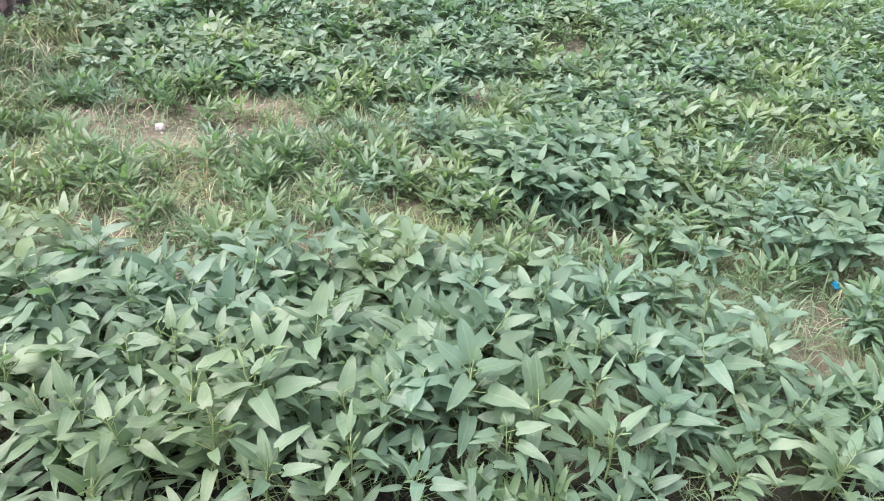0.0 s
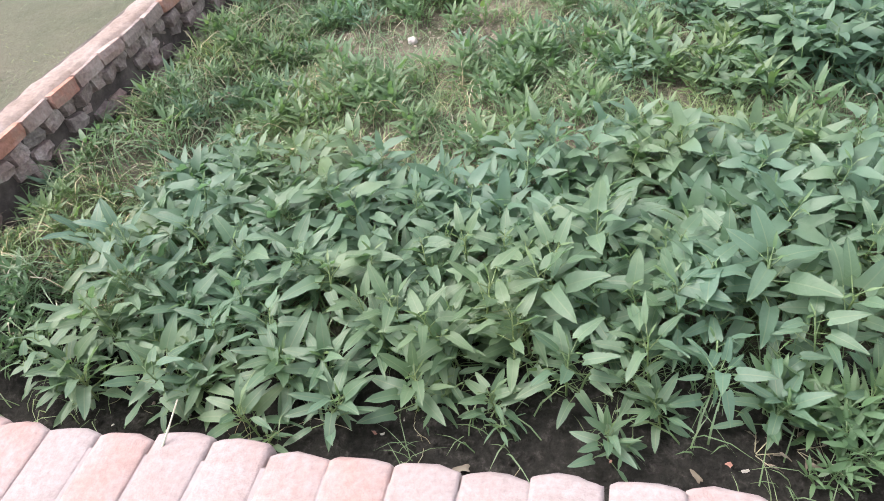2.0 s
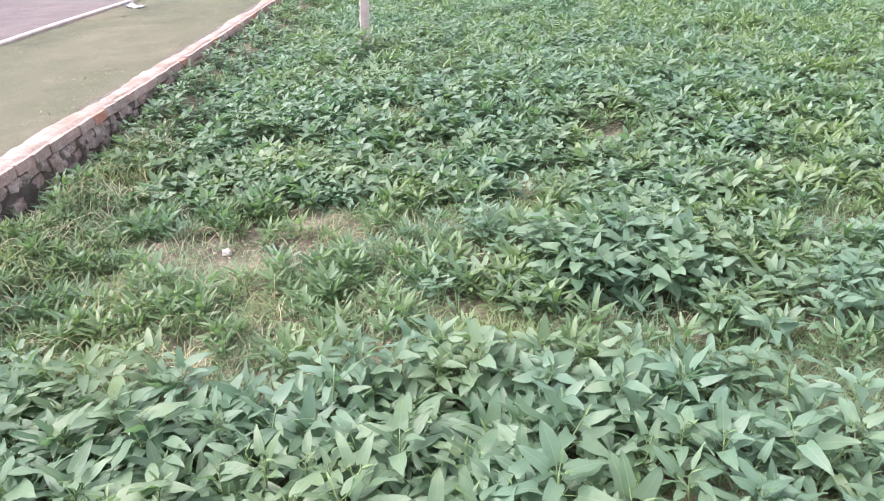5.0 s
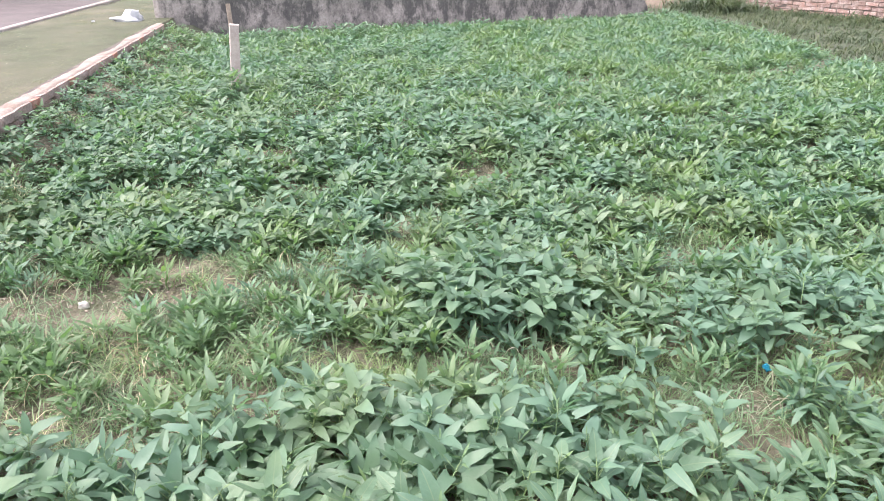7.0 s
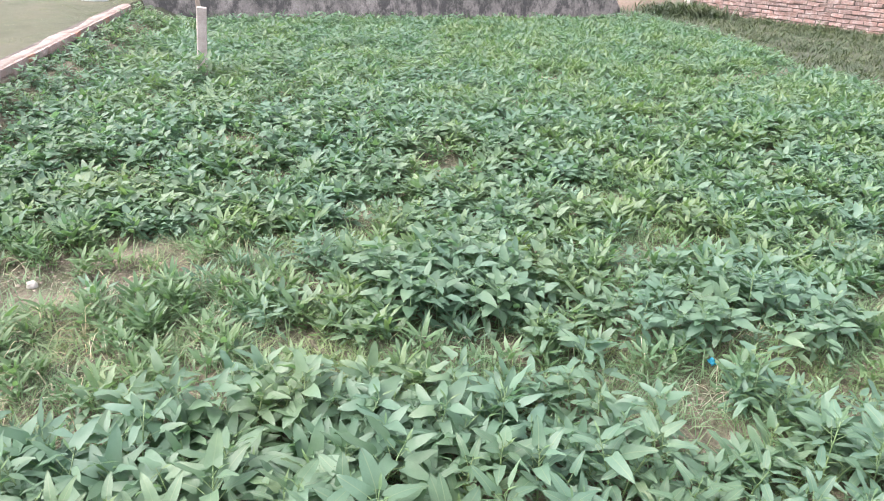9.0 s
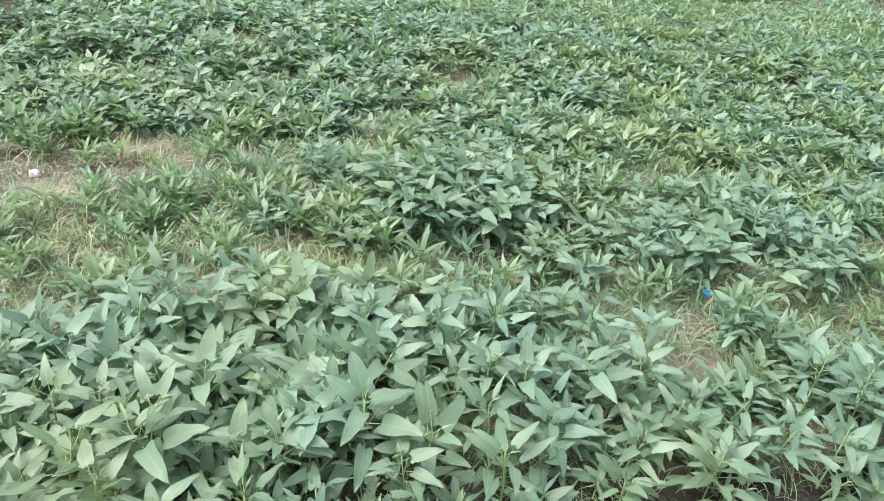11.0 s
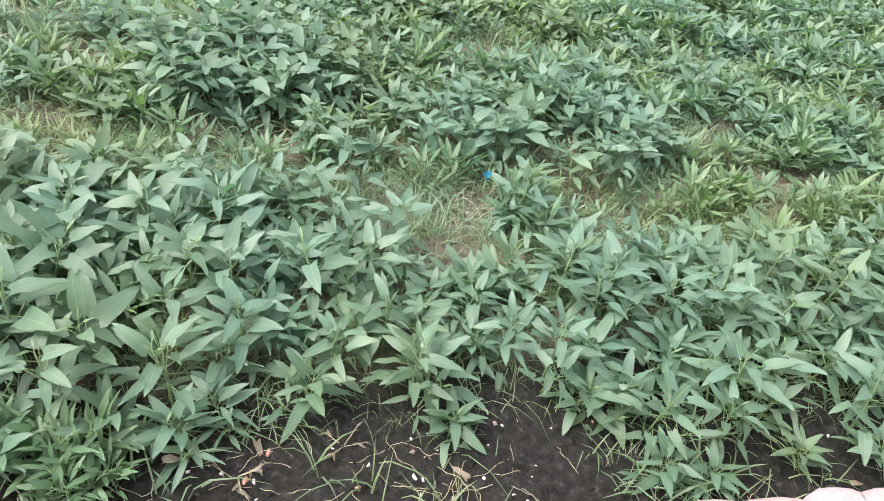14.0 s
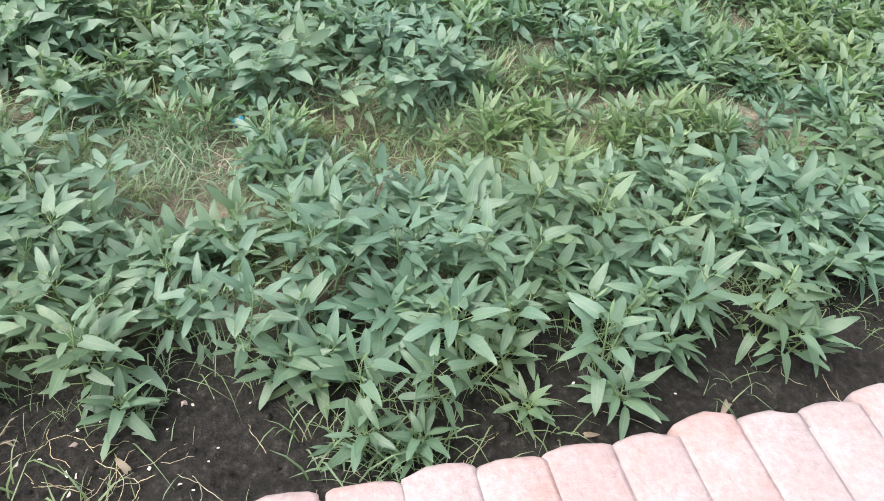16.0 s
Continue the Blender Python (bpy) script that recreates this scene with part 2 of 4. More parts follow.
CONCRETE = rough_material("concrete_post", (0.36, 0.31, 0.285), (0.47, 0.42, 0.385), 14.0, 0.5)
TIMBER = rough_material("weathered_timber", (0.24, 0.19, 0.15), (0.36, 0.3, 0.25), 20.0, 0.5)
PLASTIC_WHITE = rough_material("plastic_white", (0.48, 0.5, 0.52), (0.62, 0.63, 0.64), 8.0, 0.2, roughness=0.4)
PLASTIC_BLUE = rough_material("plastic_blue", (0.0, 0.24, 0.38), (0.015, 0.33, 0.47), 30.0, 0.2, roughness=0.35)
STONE = rough_material("pale_stone", (0.45, 0.42, 0.38), (0.62, 0.59, 0.54), 25.0, 0.4)
SHEET_GREEN = rough_material("green_sheet", (0.2, 0.3, 0.22), (0.28, 0.38, 0.29), 1.5, 0.3, roughness=0.6)


# ---- helpers of this scene ----
def mesh_of(name, verts, faces, mats, index=None, smooth=False):
    me = bpy.data.meshes.new(name)
    me.from_pydata([tuple(v) for v in verts], [], [tuple(f) for f in faces])
    for m in mats:
        me.materials.append(m)
    if index is not None:
        me.polygons.foreach_set("material_index", np.asarray(index, dtype=np.int32))
    if smooth:
        me.polygons.foreach_set("use_smooth", np.ones(len(me.polygons), dtype=bool))
    me.update()
    return me


def bm_mesh(name, bm, mat, smooth=False):
    me = bpy.data.meshes.new(name)
    bm.normal_update()
    bm.to_mesh(me)
    bm.free()
    me.materials.append(mat)
    if smooth:
        me.polygons.foreach_set("use_smooth", np.ones(len(me.polygons), dtype=bool))
    return me


def child(name, data, parent, m=None, label=""):
    ob = new(name, data)
    ob.parent = parent
    if m is not None:
        ob.matrix_basis = m
    return tagged(ob, label)


def chamfer_box(bm, size, c, rng, jitter=0.0, at=(0, 0, 0)):
    """A box with cut edges and slightly uneven corners: 24 corners, 26 faces."""
    sx, sy, sz = (s / 2 for s in size)
    v = {}
    for ix in (-1, 1):
        for iy in (-1, 1):
            for iz in (-1, 1):
                j = [rng.uniform(-jitter, jitter) for _ in range(3)]
                k = c * rng.uniform(0.6, 1.5)
                base = (ix * sx + j[0] + at[0], iy * sy + j[1] + at[1], iz * sz + j[2] + at[2])
                for axis in range(3):
                    p = [base[0] - ix * k, base[1] - iy * k, base[2] - iz * k]
                    p[axis] = base[axis]
                    v[ix, iy, iz, axis] = bm.verts.new(p)
    for axis in range(3):
        o = [a for a in range(3) if a != axis]
        for s in (-1, 1):
            ring = []
            for a, b in ((-1, -1), (1, -1), (1, 1), (-1, 1)):
                key = [0, 0, 0]
                key[axis], key[o[0]], key[o[1]] = s, a, b
                ring.append(v[(*key, axis)])
            bm.faces.new(ring)
        for a in (-1, 1):
            for b in (-1, 1):
                k1, k2 = [0, 0, 0], [0, 0, 0]
                k1[axis], k2[axis] = -1, 1
                k1[o[0]] = k2[o[0]] = a
                k1[o[1]] = k2[o[1]] = b
                bm.faces.new((v[(*k1, o[0])], v[(*k2, o[0])], v[(*k2, o[1])], v[(*k1, o[1])]))
    for ix in (-1, 1):
        for iy in (-1, 1):
            for iz in (-1, 1):
                bm.faces.new([v[ix, iy, iz, a] for a in range(3)])
    bmesh.ops.recalc_face_normals(bm, faces=bm.faces)


def brick_meshes(name, size, mat, count, seed, chamfer=0.008, jitter=0.004):
    rng, out = random.Random(seed), []
    for _ in range(count):
        bm = bmesh.new()
        chamfer_box(bm, size, chamfer, rng, jitter)
        out.append(bm_mesh(name, bm, mat))
    return out


def worn_brick_meshes(size, mat, count, seed):
    """Header bricks with a flat dusty top whose two ends are rounded and chipped: 92 triangles."""
    rng, out = random.Random(seed), []
    across = (-1.0, -0.84, -0.3, 0.3, 0.84, 1.0)
    along = (-1.0, -0.94, -0.84, 0.84, 0.94, 1.0)
    for _ in range(count):
        o = Vector((rng.uniform(0, 50), rng.uniform(0, 50), rng.uniform(0, 50)))
        chip, side = rng.uniform(0.0, 0.12), rng.choice((-1, 1))
        bm, g = bmesh.new(), {}
        for i, u in enumerate(across):
            for j, w in enumerate(along):
                tip = max(0.0, abs(w) - 0.84) / 0.16
                blunt = tip * max(0.0, abs(u) - 0.6) / 0.4
                bite = chip * blunt if u * side > 0 and w > 0 else 0.0
                rough = noise.noise(Vector((u * 1.4, w * 2.0, 0.3)) + o) * 0.05 * tip
                y = w * (1 - 0.055 * blunt * abs(u) - bite + rough)
                x = u * (1 - 0.07 * tip * tip)
                top = 1 - 0.34 * tip * tip - 0.2 * blunt - 0.05 * (abs(u) == 1) + 0.035 * noise.noise(Vector((u, w * 2, 4.0)) + o)
                for k, h in enumerate((-1.0, top)):
                    g[i, j, k] = bm.verts.new((x * size[0] / 2, y * size[1] / 2, h * size[2] / 2))
        for i in range(5):
            for j in range(5):
                bm.faces.new((g[i, j, 1], g[i + 1, j, 1], g[i + 1, j + 1, 1], g[i, j + 1, 1]))
        for i in range(5):
            for j in (0, 5):
                bm.faces.new((g[i, j, 0], g[i + 1, j, 0], g[i + 1, j, 1], g[i, j, 1]))
                bm.faces.new((g[j, i, 0], g[j, i + 1, 0], g[j, i + 1, 1], g[j, i, 1]))
        bm.faces.new([g[i, 0, 0] for i in range(6)] + [g[5, j, 0] for j in range(1, 6)] + [g[i, 5, 0] for i in range(4, -1, -1)] + [g[0, j, 0] for j in range(4, 0, -1)])
        loose = [v for v in bm.verts if not v.link_faces]
        bmesh.ops.delete(bm, geom=loose, context="VERTS")
        bmesh.ops.recalc_face_normals(bm, faces=bm.faces)
        out.append(bm_mesh("brick", bm, mat, True))
    return out


def broken_brick_meshes(size, mat, count, seed, wear=0.11, corner=0.88):
    """Weathered bricks with knocked-off corners: 48 triangles."""
    rng, out = random.Random(seed), []
    for _ in range(count):
        o = Vector((rng.uniform(0, 50), rng.uniform(0, 50), rng.uniform(0, 50)))
        bm = bmesh.new()
        bmesh.ops.create_cube(bm, size=2)
        bmesh.ops.subdivide_edges(bm, edges=bm.edges[:], cuts=1, use_grid_fill=True)
        for v in bm.verts:
            rim = sum(abs(c) > 0.5 for c in v.co)
            f = (0.0, 1.03 if corner < 0.9 else 1.0, 0.99, corner)[rim] + wear * 1.8 * noise.noise(v.co * 1.1 + o)
            v.co = Vector((v.co.x * f * size[0] / 2, v.co.y * f * size[1] / 2, v.co.z * f * size[2] / 2))
        out.append(bm_mesh("brick", bm, mat))
    return out


def near_wall_y(x):
    """The inner edge of the near wall."""
    return -0.005 * max(0.0, x - 1.5)


def left_wall_x(y):
    """The inner edge of the left wall, which bends a little."""
    return float(np.interp(y, [0, 1, 2, 3, 5, 10], [-1.63, -1.615, -1.585, -1.555, -1.53, -1.52]))


def kerb_x(y):
    pts = [(-60, -6.0), (3, -3.74), (6, -3.68), (7.2, -3.65), (8.8, -3.53), (9.6, -3.46), (11.9, -3.31), (15.6, -3.05), (60, 0.5)]
    return float(np.interp(y, [p[0] for p in pts], [p[1] for p in pts]))


def field_edge(y):
    """The right edge of the planted field."""
    return float(np.interp(y, [0, 5, 7, 9.5, 12], [6.3, 6.6, 6.9, 7.1, 7.0]))


def far_edge(x):
    """The line of the far wall's foot."""
    return 11.2 + 0.236 * x


# bare or thin places in the crop: centre, half sizes, how bare
GAPS = [(-0.42, 2.54, 0.62, 0.24, 1.0), (-0.3, 1.62, 0.5, 0.1, 0.85), (-0.21, 1.99, 0.22, 0.1, 0.95), (-0.14, 1.34, 0.15, 0.13, 0.95), (0.31, 1.97, 0.19, 0.1, 0.95), (1.21, 1.8, 0.14, 0.09, 1.0),
        (1.65, 1.75, 0.3, 0.08, 0.95), (1.85, 1.5, 0.34, 0.1, 0.95), (2.53, 1.67, 0.2, 0.07, 0.9), (3.15, 1.73, 0.2, 0.07, 0.9), (2.15, 1.27, 0.14, 0.07, 0.9), (0.95, 3.18, 0.15, 0.1, 0.95), (1.62, 3.92, 0.2, 0.13, 0.95),
        (-0.35, 3.75, 0.2, 0.1, 0.7), (0.46, 2.68, 0.26, 0.13, 0.75), (0.85, 2.78, 0.34, 0.13, 0.7), (2.75, 1.28, 0.2, 0.07, 0.85), (0.2, 4.39, 0.3, 0.14, 0.6),
        (3.41, 1.24, 0.18, 0.07, 0.9), (5.6, 6.75, 0.45, 0.2, 0.95), (6.55, 7.25, 0.5, 0.25, 0.95), (1.85, 1.72, 0.16, 0.06, 0.9)]


def bareness(x, y):
    b = 0.0
    for cx, cy, rx, ry, amount in GAPS:
        d = math.hypot((x - cx) / rx, (y - cy) / ry)
        b = max(b, amount * min(1.0, max(0.0, (1.35 - d) / 0.5)))
    return b


def bed_edge(x):
    """The back edge of the front bed, where the furrow begins."""
    return float(np.interp(x, [-1.5, 0, 1.2, 1.6, 2.2, 3.5, 7], [1.36, 1.4, 1.42, 1.26, 1.08, 1.06, 1.03]))


def lowland(x, y):
    """How far a place lies in the furrow or in the thin corner behind it: 0 to 1."""
    e = bed_edge(x)
    furrow = min(1.0, max(0.0, (y - e) / 0.08), max(0.0, (e + (0.4 if x < 1.4 else 0.3) - y) / 0.1))
    corner = min(1.0, max(0.0, (y - e) / 0.08), max(0.0, (3.0 - y) / 0.2), max(0.0, (0.45 - x) / 0.2))
    beside = min(1.0, max(0.0, (-1.1 - x) / 0.1), max(0.0, (3.2 - y) / 0.3))
    return max(0.0, min(1.0, max(furrow if x < 3.9 else 0.0, corner, beside)))


def crop_height(x, y):
    """How high the crop's tops stand over the soil."""
    h = 0.28 + 0.03 * min(1.0, max(0.0, (y - 3) / 2)) + 0.05 * noise.noise(Vector((x * 1.6, y * 1.6, 3.0)))
    if y < bed_edge(x):
        h += 0.045 * math.exp(-((y - 0.85) / 0.4) ** 2)
    if math.hypot(x - 1.3, y - 2.05) < 0.36:
        h += 0.06
    return h * (1 - 0.4 * lowland(x, y))


# ---- ground ----
def axis_lines(fine0, fine1, step, outs):
    a = list(np.arange(fine0, fine1 + 1e-6, step))
    return sorted(set([round(v, 4) for v in a + outs]))


def ground_height(x, y, v):
    """v: distance ahead of the near wall's inner edge."""
    if v < -0.12:
        k = min(1.0, max(0.0, (x + 2.6) / 3.0))
        return 0.26 if x < kerb_x(y) - 0.05 else 0.36 - 0.22 * k * k * (3 - 2 * k)
    if x < left_wall_x(y) - 0.12:
        z = 0.36 if x > kerb_x(y) - 0.05 else 0.26
        return z + (0.012 * noise.noise(Vector((x * 2, y * 2, 0))) if z > 0.3 else 0.0)
    r = Vector((x * 3.0, y * 3.0, 0.5))
    z = 0.02 * noise.noise(r) + 0.014 * noise.noise(r * 3.4) + 0.01 * noise.noise(r * 9.0)
    if y > far_edge(x) - 0.6 or x > 7.2:
        z += 0.05
    # a low bank along the left wall with a gully at its foot, a shallow ditch along the near one
    d = x - left_wall_x(y)
    back = min(1.0, max(0.0, (y - 2.8) / 1.6))
    z += float(np.interp(d, [0.0, 0.04, 0.14, 0.45], [0.05 + 0.12 * back, 0.05 + 0.14 * back, 0.18, 0.0]))
    back = min(1.0, max(0.0, (y - 3.4) / 1.2), max(0.0, (far_edge(x) - 0.5 - y) / 0.6), max(0.0, (field_edge(y) + 0.3 - x) / 0.6))
    z += 0.08 * back * back * (3 - 2 * back)
    z -= 0.02 * max(0.0, 1 - v / 0.25)
    return z


def build_ground():
    far = [3, 4.5, 7, 11, 18, 30, 60, 120, 260, 500]
    xs = axis_lines(-1.8, 4.4, 0.03, [-1.9, -2.2, -2.5, -2.7, -2.9, -3.1, -3.3, -3.4, -3.5, -3.6, -3.7, -3.8, -3.9] + [-3.9 - f for f in far] + [4.6 + 0.2 * i for i in range(26)] + [9.7 + f for f in far])
    vs = axis_lines(0.0, 3.2, 0.03, [-0.12, -0.1201, -0.25, -0.6, -1.2] + [-1.2 - f for f in far] + [3.4 + 0.2 * i for i in range(65)] + [16.4 + f for f in far])
    verts, faces, idx = [], [], []
    for v in vs:
        for x in xs:
            y = v + near_wall_y(x) * max(0.0, 1 - max(0, v) / 3.0) * (1 if -8 < v else 0)
            verts.append((x, y, ground_height(x, y, v)))
    nx = len(xs)
    for j in range(len(vs) - 1):
        for i in range(nx - 1):
            faces.append((j * nx + i, j * nx + i + 1, (j + 1) * nx + i + 1, (j + 1) * nx + i))
            x, v = (xs[i] + xs[i + 1]) / 2, (vs[j] + vs[j + 1]) / 2
            idx.append(1 if x < left_wall_x(v) - 0.1 or v < -0.11 else 2 if x > 7.1 or v > far_edge(x) - 0.7 else 0)
    me = mesh_of("ground", verts, faces, [SOIL, VERGE, ROUGH], idx, True)
    tagged(new("ground", me), "brown clumpy garden soil meeting a worn grass verge", "ground", kind="structure")


build_ground()


def ribbon(name, left, right, z, thick, mat, label, category, y0=-60.0, y1=60.0, step=0.4):
    """A long slab between two lines that run along y."""
    ys = list(np.arange(y0, y1, 3.0)) if step > 1 else [y for y in np.arange(y0, y1, step)]
    verts, faces = [], []
    for y in ys:
        a, b = left(y), right(y)
        verts += [(a, y, z - thick), (a, y, z - 0.012), (a + 0.012, y, z), (b - 0.012, y, z), (b, y, z - 0.012), (b, y, z - thick)]
    for i in range(len(ys) - 1):
        for k in range(5):
            faces.append((i * 6 + k, i * 6 + k + 1, i * 6 + k + 7, i * 6 + k + 6))
    faces += [tuple(range(5, -1, -1)), tuple(range(len(verts) - 6, len(verts)))]
    me = mesh_of(name, verts, faces, [mat])
    bm = bmesh.new()
    bm.from_mesh(me)
    bmesh.ops.recalc_face_normals(bm, faces=bm.faces)
    bm.to_mesh(me)
    bm.free()
    return tagged(new(name, me), label, category, kind="structure")


ribbon("road", lambda y: kerb_x(y) - 3.2, lambda y: kerb_x(y) - 0.06, 0.3, 0.1, ASPHALT, "dusty purple-grey asphalt lane beside the verge", "road", step=0.5)
ribbon("kerb", lambda y: kerb_x(y) - 0.06, lambda y: kerb_x(y) + 0.02, 0.395, 0.2, KERB, "narrow whitewashed concrete kerb along the lane", "kerb", step=0.5)


# ---- brick walls ----
P = 0.122


def near_wall():
    rng = random.Random(11)
    # mortar body that follows the bend
    verts, faces = [], []
    xs = list(np.arange(-1.9, 9.01, 0.2))
    for x in xs:
        y = near_wall_y(x)
        verts += [(x, y - 0.014, -0.1), (x, y - 0.016, 0.375), (x, y - 0.05, 0.4145), (x, y - 0.225, 0.4145), (x, y - 0.225, -0.1)]
    for i in range(len(xs) - 1):
        for k in range(5):
            a, b = i * 5 + k, i * 5 + (k + 1) % 5
            faces.append((a, a + 5, b + 5, b))
    faces += [(4, 3, 2, 1, 0), tuple(range(len(verts) - 5, len(verts)))]
    wall = tagged(new("wall_near", mesh_of("wall_near", verts, faces, [LIME])), "low garden wall of pale dusty bricks with header coping", "wall", kind="structure")
    tops = worn_brick_meshes((0.12, 0.24, 0.07), BRICK_TOP, 16, 21)
    sides = brick_meshes("brick", (0.232, 0.11, 0.068), BRICK_SIDE, 6, 22, 0.009, 0.004)
    x = -1.86
    while x < 8.9:
        y = near_wall_y(x)
        turn = math.degrees(math.atan2(near_wall_y(x + 0.05) - near_wall_y(x - 0.05), 0.1)) + rng.uniform(-1.6, 1.6)
        child("brick", rng.choice(tops), wall, pose(x, y - 0.114 + rng.uniform(-0.012, 0.011), 0.382 + rng.uniform(-0.0015, 0.0015), rng.uniform(-0.6, 0.6), rng.uniform(-0.5, 0.5), turn + rng.choice((0, 180))))
        x += P + rng.uniform(-0.006, 0.008)
    for course in range(4):
        x = -1.8 + (0.12 if course % 2 else 0.0)
        while x < 8.8:
            turn = math.degrees(math.atan2(near_wall_y(x + 0.05) - near_wall_y(x - 0.05), 0.1))
            child("brick", rng.choice(sides), wall, pose(x, near_wall_y(x) - 0.056 + rng.uniform(-0.004, 0.004), 0.295 - 0.08 * course, 0, 0, turn + rng.choice((0, 180))))
            x += 0.244
    return wall


def left_wall():
    rng = random.Random(12)
    bm = bmesh.new()
    ys = list(np.arange(-0.22, 9.61, 0.25))
    rows = [[bm.verts.new((left_wall_x(y) + dx, y, z)) for dx, z in ((-0.05, -0.1), (-0.04, 0.385), (-0.205, 0.385), (-0.205, -0.1))] for y in ys]
    for r, q in zip(rows, rows[1:]):
        for k in range(4):
            bm.faces.new((r[k], q[k], q[(k + 1) % 4], r[(k + 1) % 4]))
    bm.faces.new(rows[0]), bm.faces.new(rows[-1][::-1])
    bmesh.ops.recalc_face_normals(bm, faces=bm.faces)
    wall = tagged(new("wall_left", bm_mesh("wall_left", bm, MORTAR_OLD)), "low weathered brick wall with crumbling pale mortar coping", "wall", kind="structure")
    heads = broken_brick_meshes((0.11, 0.094, 0.061), BRICK_OLD, 18, 31, 0.13, 0.9)
    tops = broken_brick_meshes((0.11, 0.158, 0.058), BRICK_EDGE, 12, 32, 0.06, 0.96)
    reds = broken_brick_meshes((0.11, 0.156, 0.058), BRICK_ORANGE, 4, 33, 0.04, 0.96)
    red_at = (1.12, 1.42, 2.3, 3.6, 5.0, 5.9, 7.1, 8.3)
    for course in range(6):
        wide = 0.16 if course == 0 else 0.096
        y = 0.12 + (0.06 if course % 2 else 0)
        while y < 9.5:
            red = course == 0 and any(abs(y - r) < wide / 2 for r in red_at)
            me = rng.choice(reds) if red else rng.choice(tops if course == 0 else heads)
            loose = 1.0 if course else 0.22
            back = rng.uniform(-0.02, 0.008) * loose - (0.035 if course > 1 and rng.random() < 0.3 else 0) - 0.008 * course
            if course < 2 or rng.random() > 0.1 * course - 0.1:
                child("brick", me, wall, pose(left_wall_x(y) - 0.05 + back, y, (0.376 if course == 0 else 0.379 - 0.064 * course) + rng.uniform(-0.008, 0.003) * loose, rng.uniform(-11, 11) * loose, rng.uniform(-8, 8) * loose, rng.uniform(-12, 12) * loose))
            y += wide * (rng.uniform(0.82, 1.18) if course else 1.0) + rng.uniform(-0.002, 0.01)
    # crumbling mortar skin over the top, uneven along both edges
    ys = list(np.arange(0.03, 9.6, 0.05))
    verts, faces, n = [], [], 7
    for y in ys:
        inner = left_wall_x(y) - 0.012 + 0.022 * noise.noise(Vector((y * 6, 0, 0))) + 0.012 * noise.noise(Vector((y * 17, 4, 0)))
        outer = left_wall_x(y) - 0.16 + 0.035 * min(1.0, max(0.0, (y - 4) / 2)) + 0.07 * noise.noise(Vector((y * 1.4, 9, 0))) + 0.03 * noise.noise(Vector((y * 11, 7, 0)))
        for k in range(n):
            f = k / (n - 1)
            z = 0.415 + 0.007 * noise.noise(Vector((f * 4, y * 7, 2))) - (0.02 if k in (0, n - 1) else 0)
            verts.append((inner + (outer - inner) * f, y, z))
    for j in range(len(ys) - 1):
        for k in range(n - 1):
            faces.append((j * n + k, (j + 1) * n + k, (j + 1) * n + k + 1, j * n + k + 1))
    child("coping", mesh_of("coping", verts, faces, [COPING], None, True), wall, None, "crumbling pale mortar skin")
    return wall


near_wall()
left_wall()


def far_wall():
    """Old plastered wall, its right end broken off on a slope."""
    ang = math.degrees(math.atan(0.236))
    length, height = 8.75, 1.9
    bm = bmesh.new()
    nx, nz = 90, 24
    grid = {}
    for i in range(nx + 1):
        for j in range(nz + 1):
            s, z = length * i / nx, height * j / nz - 0.15 * (1 - j / nz)
            top = 1.0 if s < length - 0.5 else max(0.12, (length - s) / 0.5)
            d = 0.014 * noise.noise(Vector((s * 1.5, z * 2.5, 0))) + 0.01 * noise.noise(Vector((s * 6, z * 6, 5)))
            grid[i, j] = bm.verts.new((s, -0.11 - d, z * top))
    for i in range(nx):
        for j in range(nz):
            bm.faces.new((grid[i, j], grid[i + 1, j], grid[i + 1, j + 1], grid[i, j + 1]))
    edge = [grid[i, 0] for i in range(nx + 1)] + [grid[nx, j] for j in range(1, nz + 1)] + [grid[i, nz] for i in range(nx - 1, -1, -1)] + [grid[0, j] for j in range(nz - 1, 0, -1)]
    back = [bm.verts.new((v.co.x, 0.11, v.co.z)) for v in edge]
    for k in range(len(edge)):
        q = (k + 1) % len(edge)
        bm.faces.new((edge[q], edge[k], back[k], back[q]))
    bm.faces.new(back)
    bmesh.ops.recalc_face_normals(bm, faces=bm.faces)
    ob = new("wall_far", bm_mesh("wall_far", bm, PLASTER, True))
    ob.matrix_basis = pose(-1.92, 10.86, 0, 0, 0, ang)
    tagged(ob, "old grey plaster wall blackened with damp stains", "wall", kind="structure")
    # heaped earth behind the broken end
    bm = bmesh.new()
    n = 16
    g = {}
    for i in range(n + 1):
        for j in range(n + 1):
            u, v = i / n, j / n
            z = 1.1 * math.sin(math.pi * min(1, u * 0.5 + 0.25)) * min(1.0, v * 1.6) + 0.06 * noise.noise(Vector((u * 6, v * 6, 1)))
            g[i, j] = bm.verts.new((5.4 + 5.0 * u, 13.6 + 2.8 * v + 0.8 * u, max(-0.1, z - 0.1)))
    for i in range(n):
        for j in range(n):
            bm.faces.new((g[i, j], g[i + 1, j], g[i + 1, j + 1], g[i, j + 1]))
    tagged(new("earth_bank", bm_mesh("earth_bank", bm, EARTH, True)), "bank of bare orange-brown earth behind the walls", "earth bank", kind="structure")


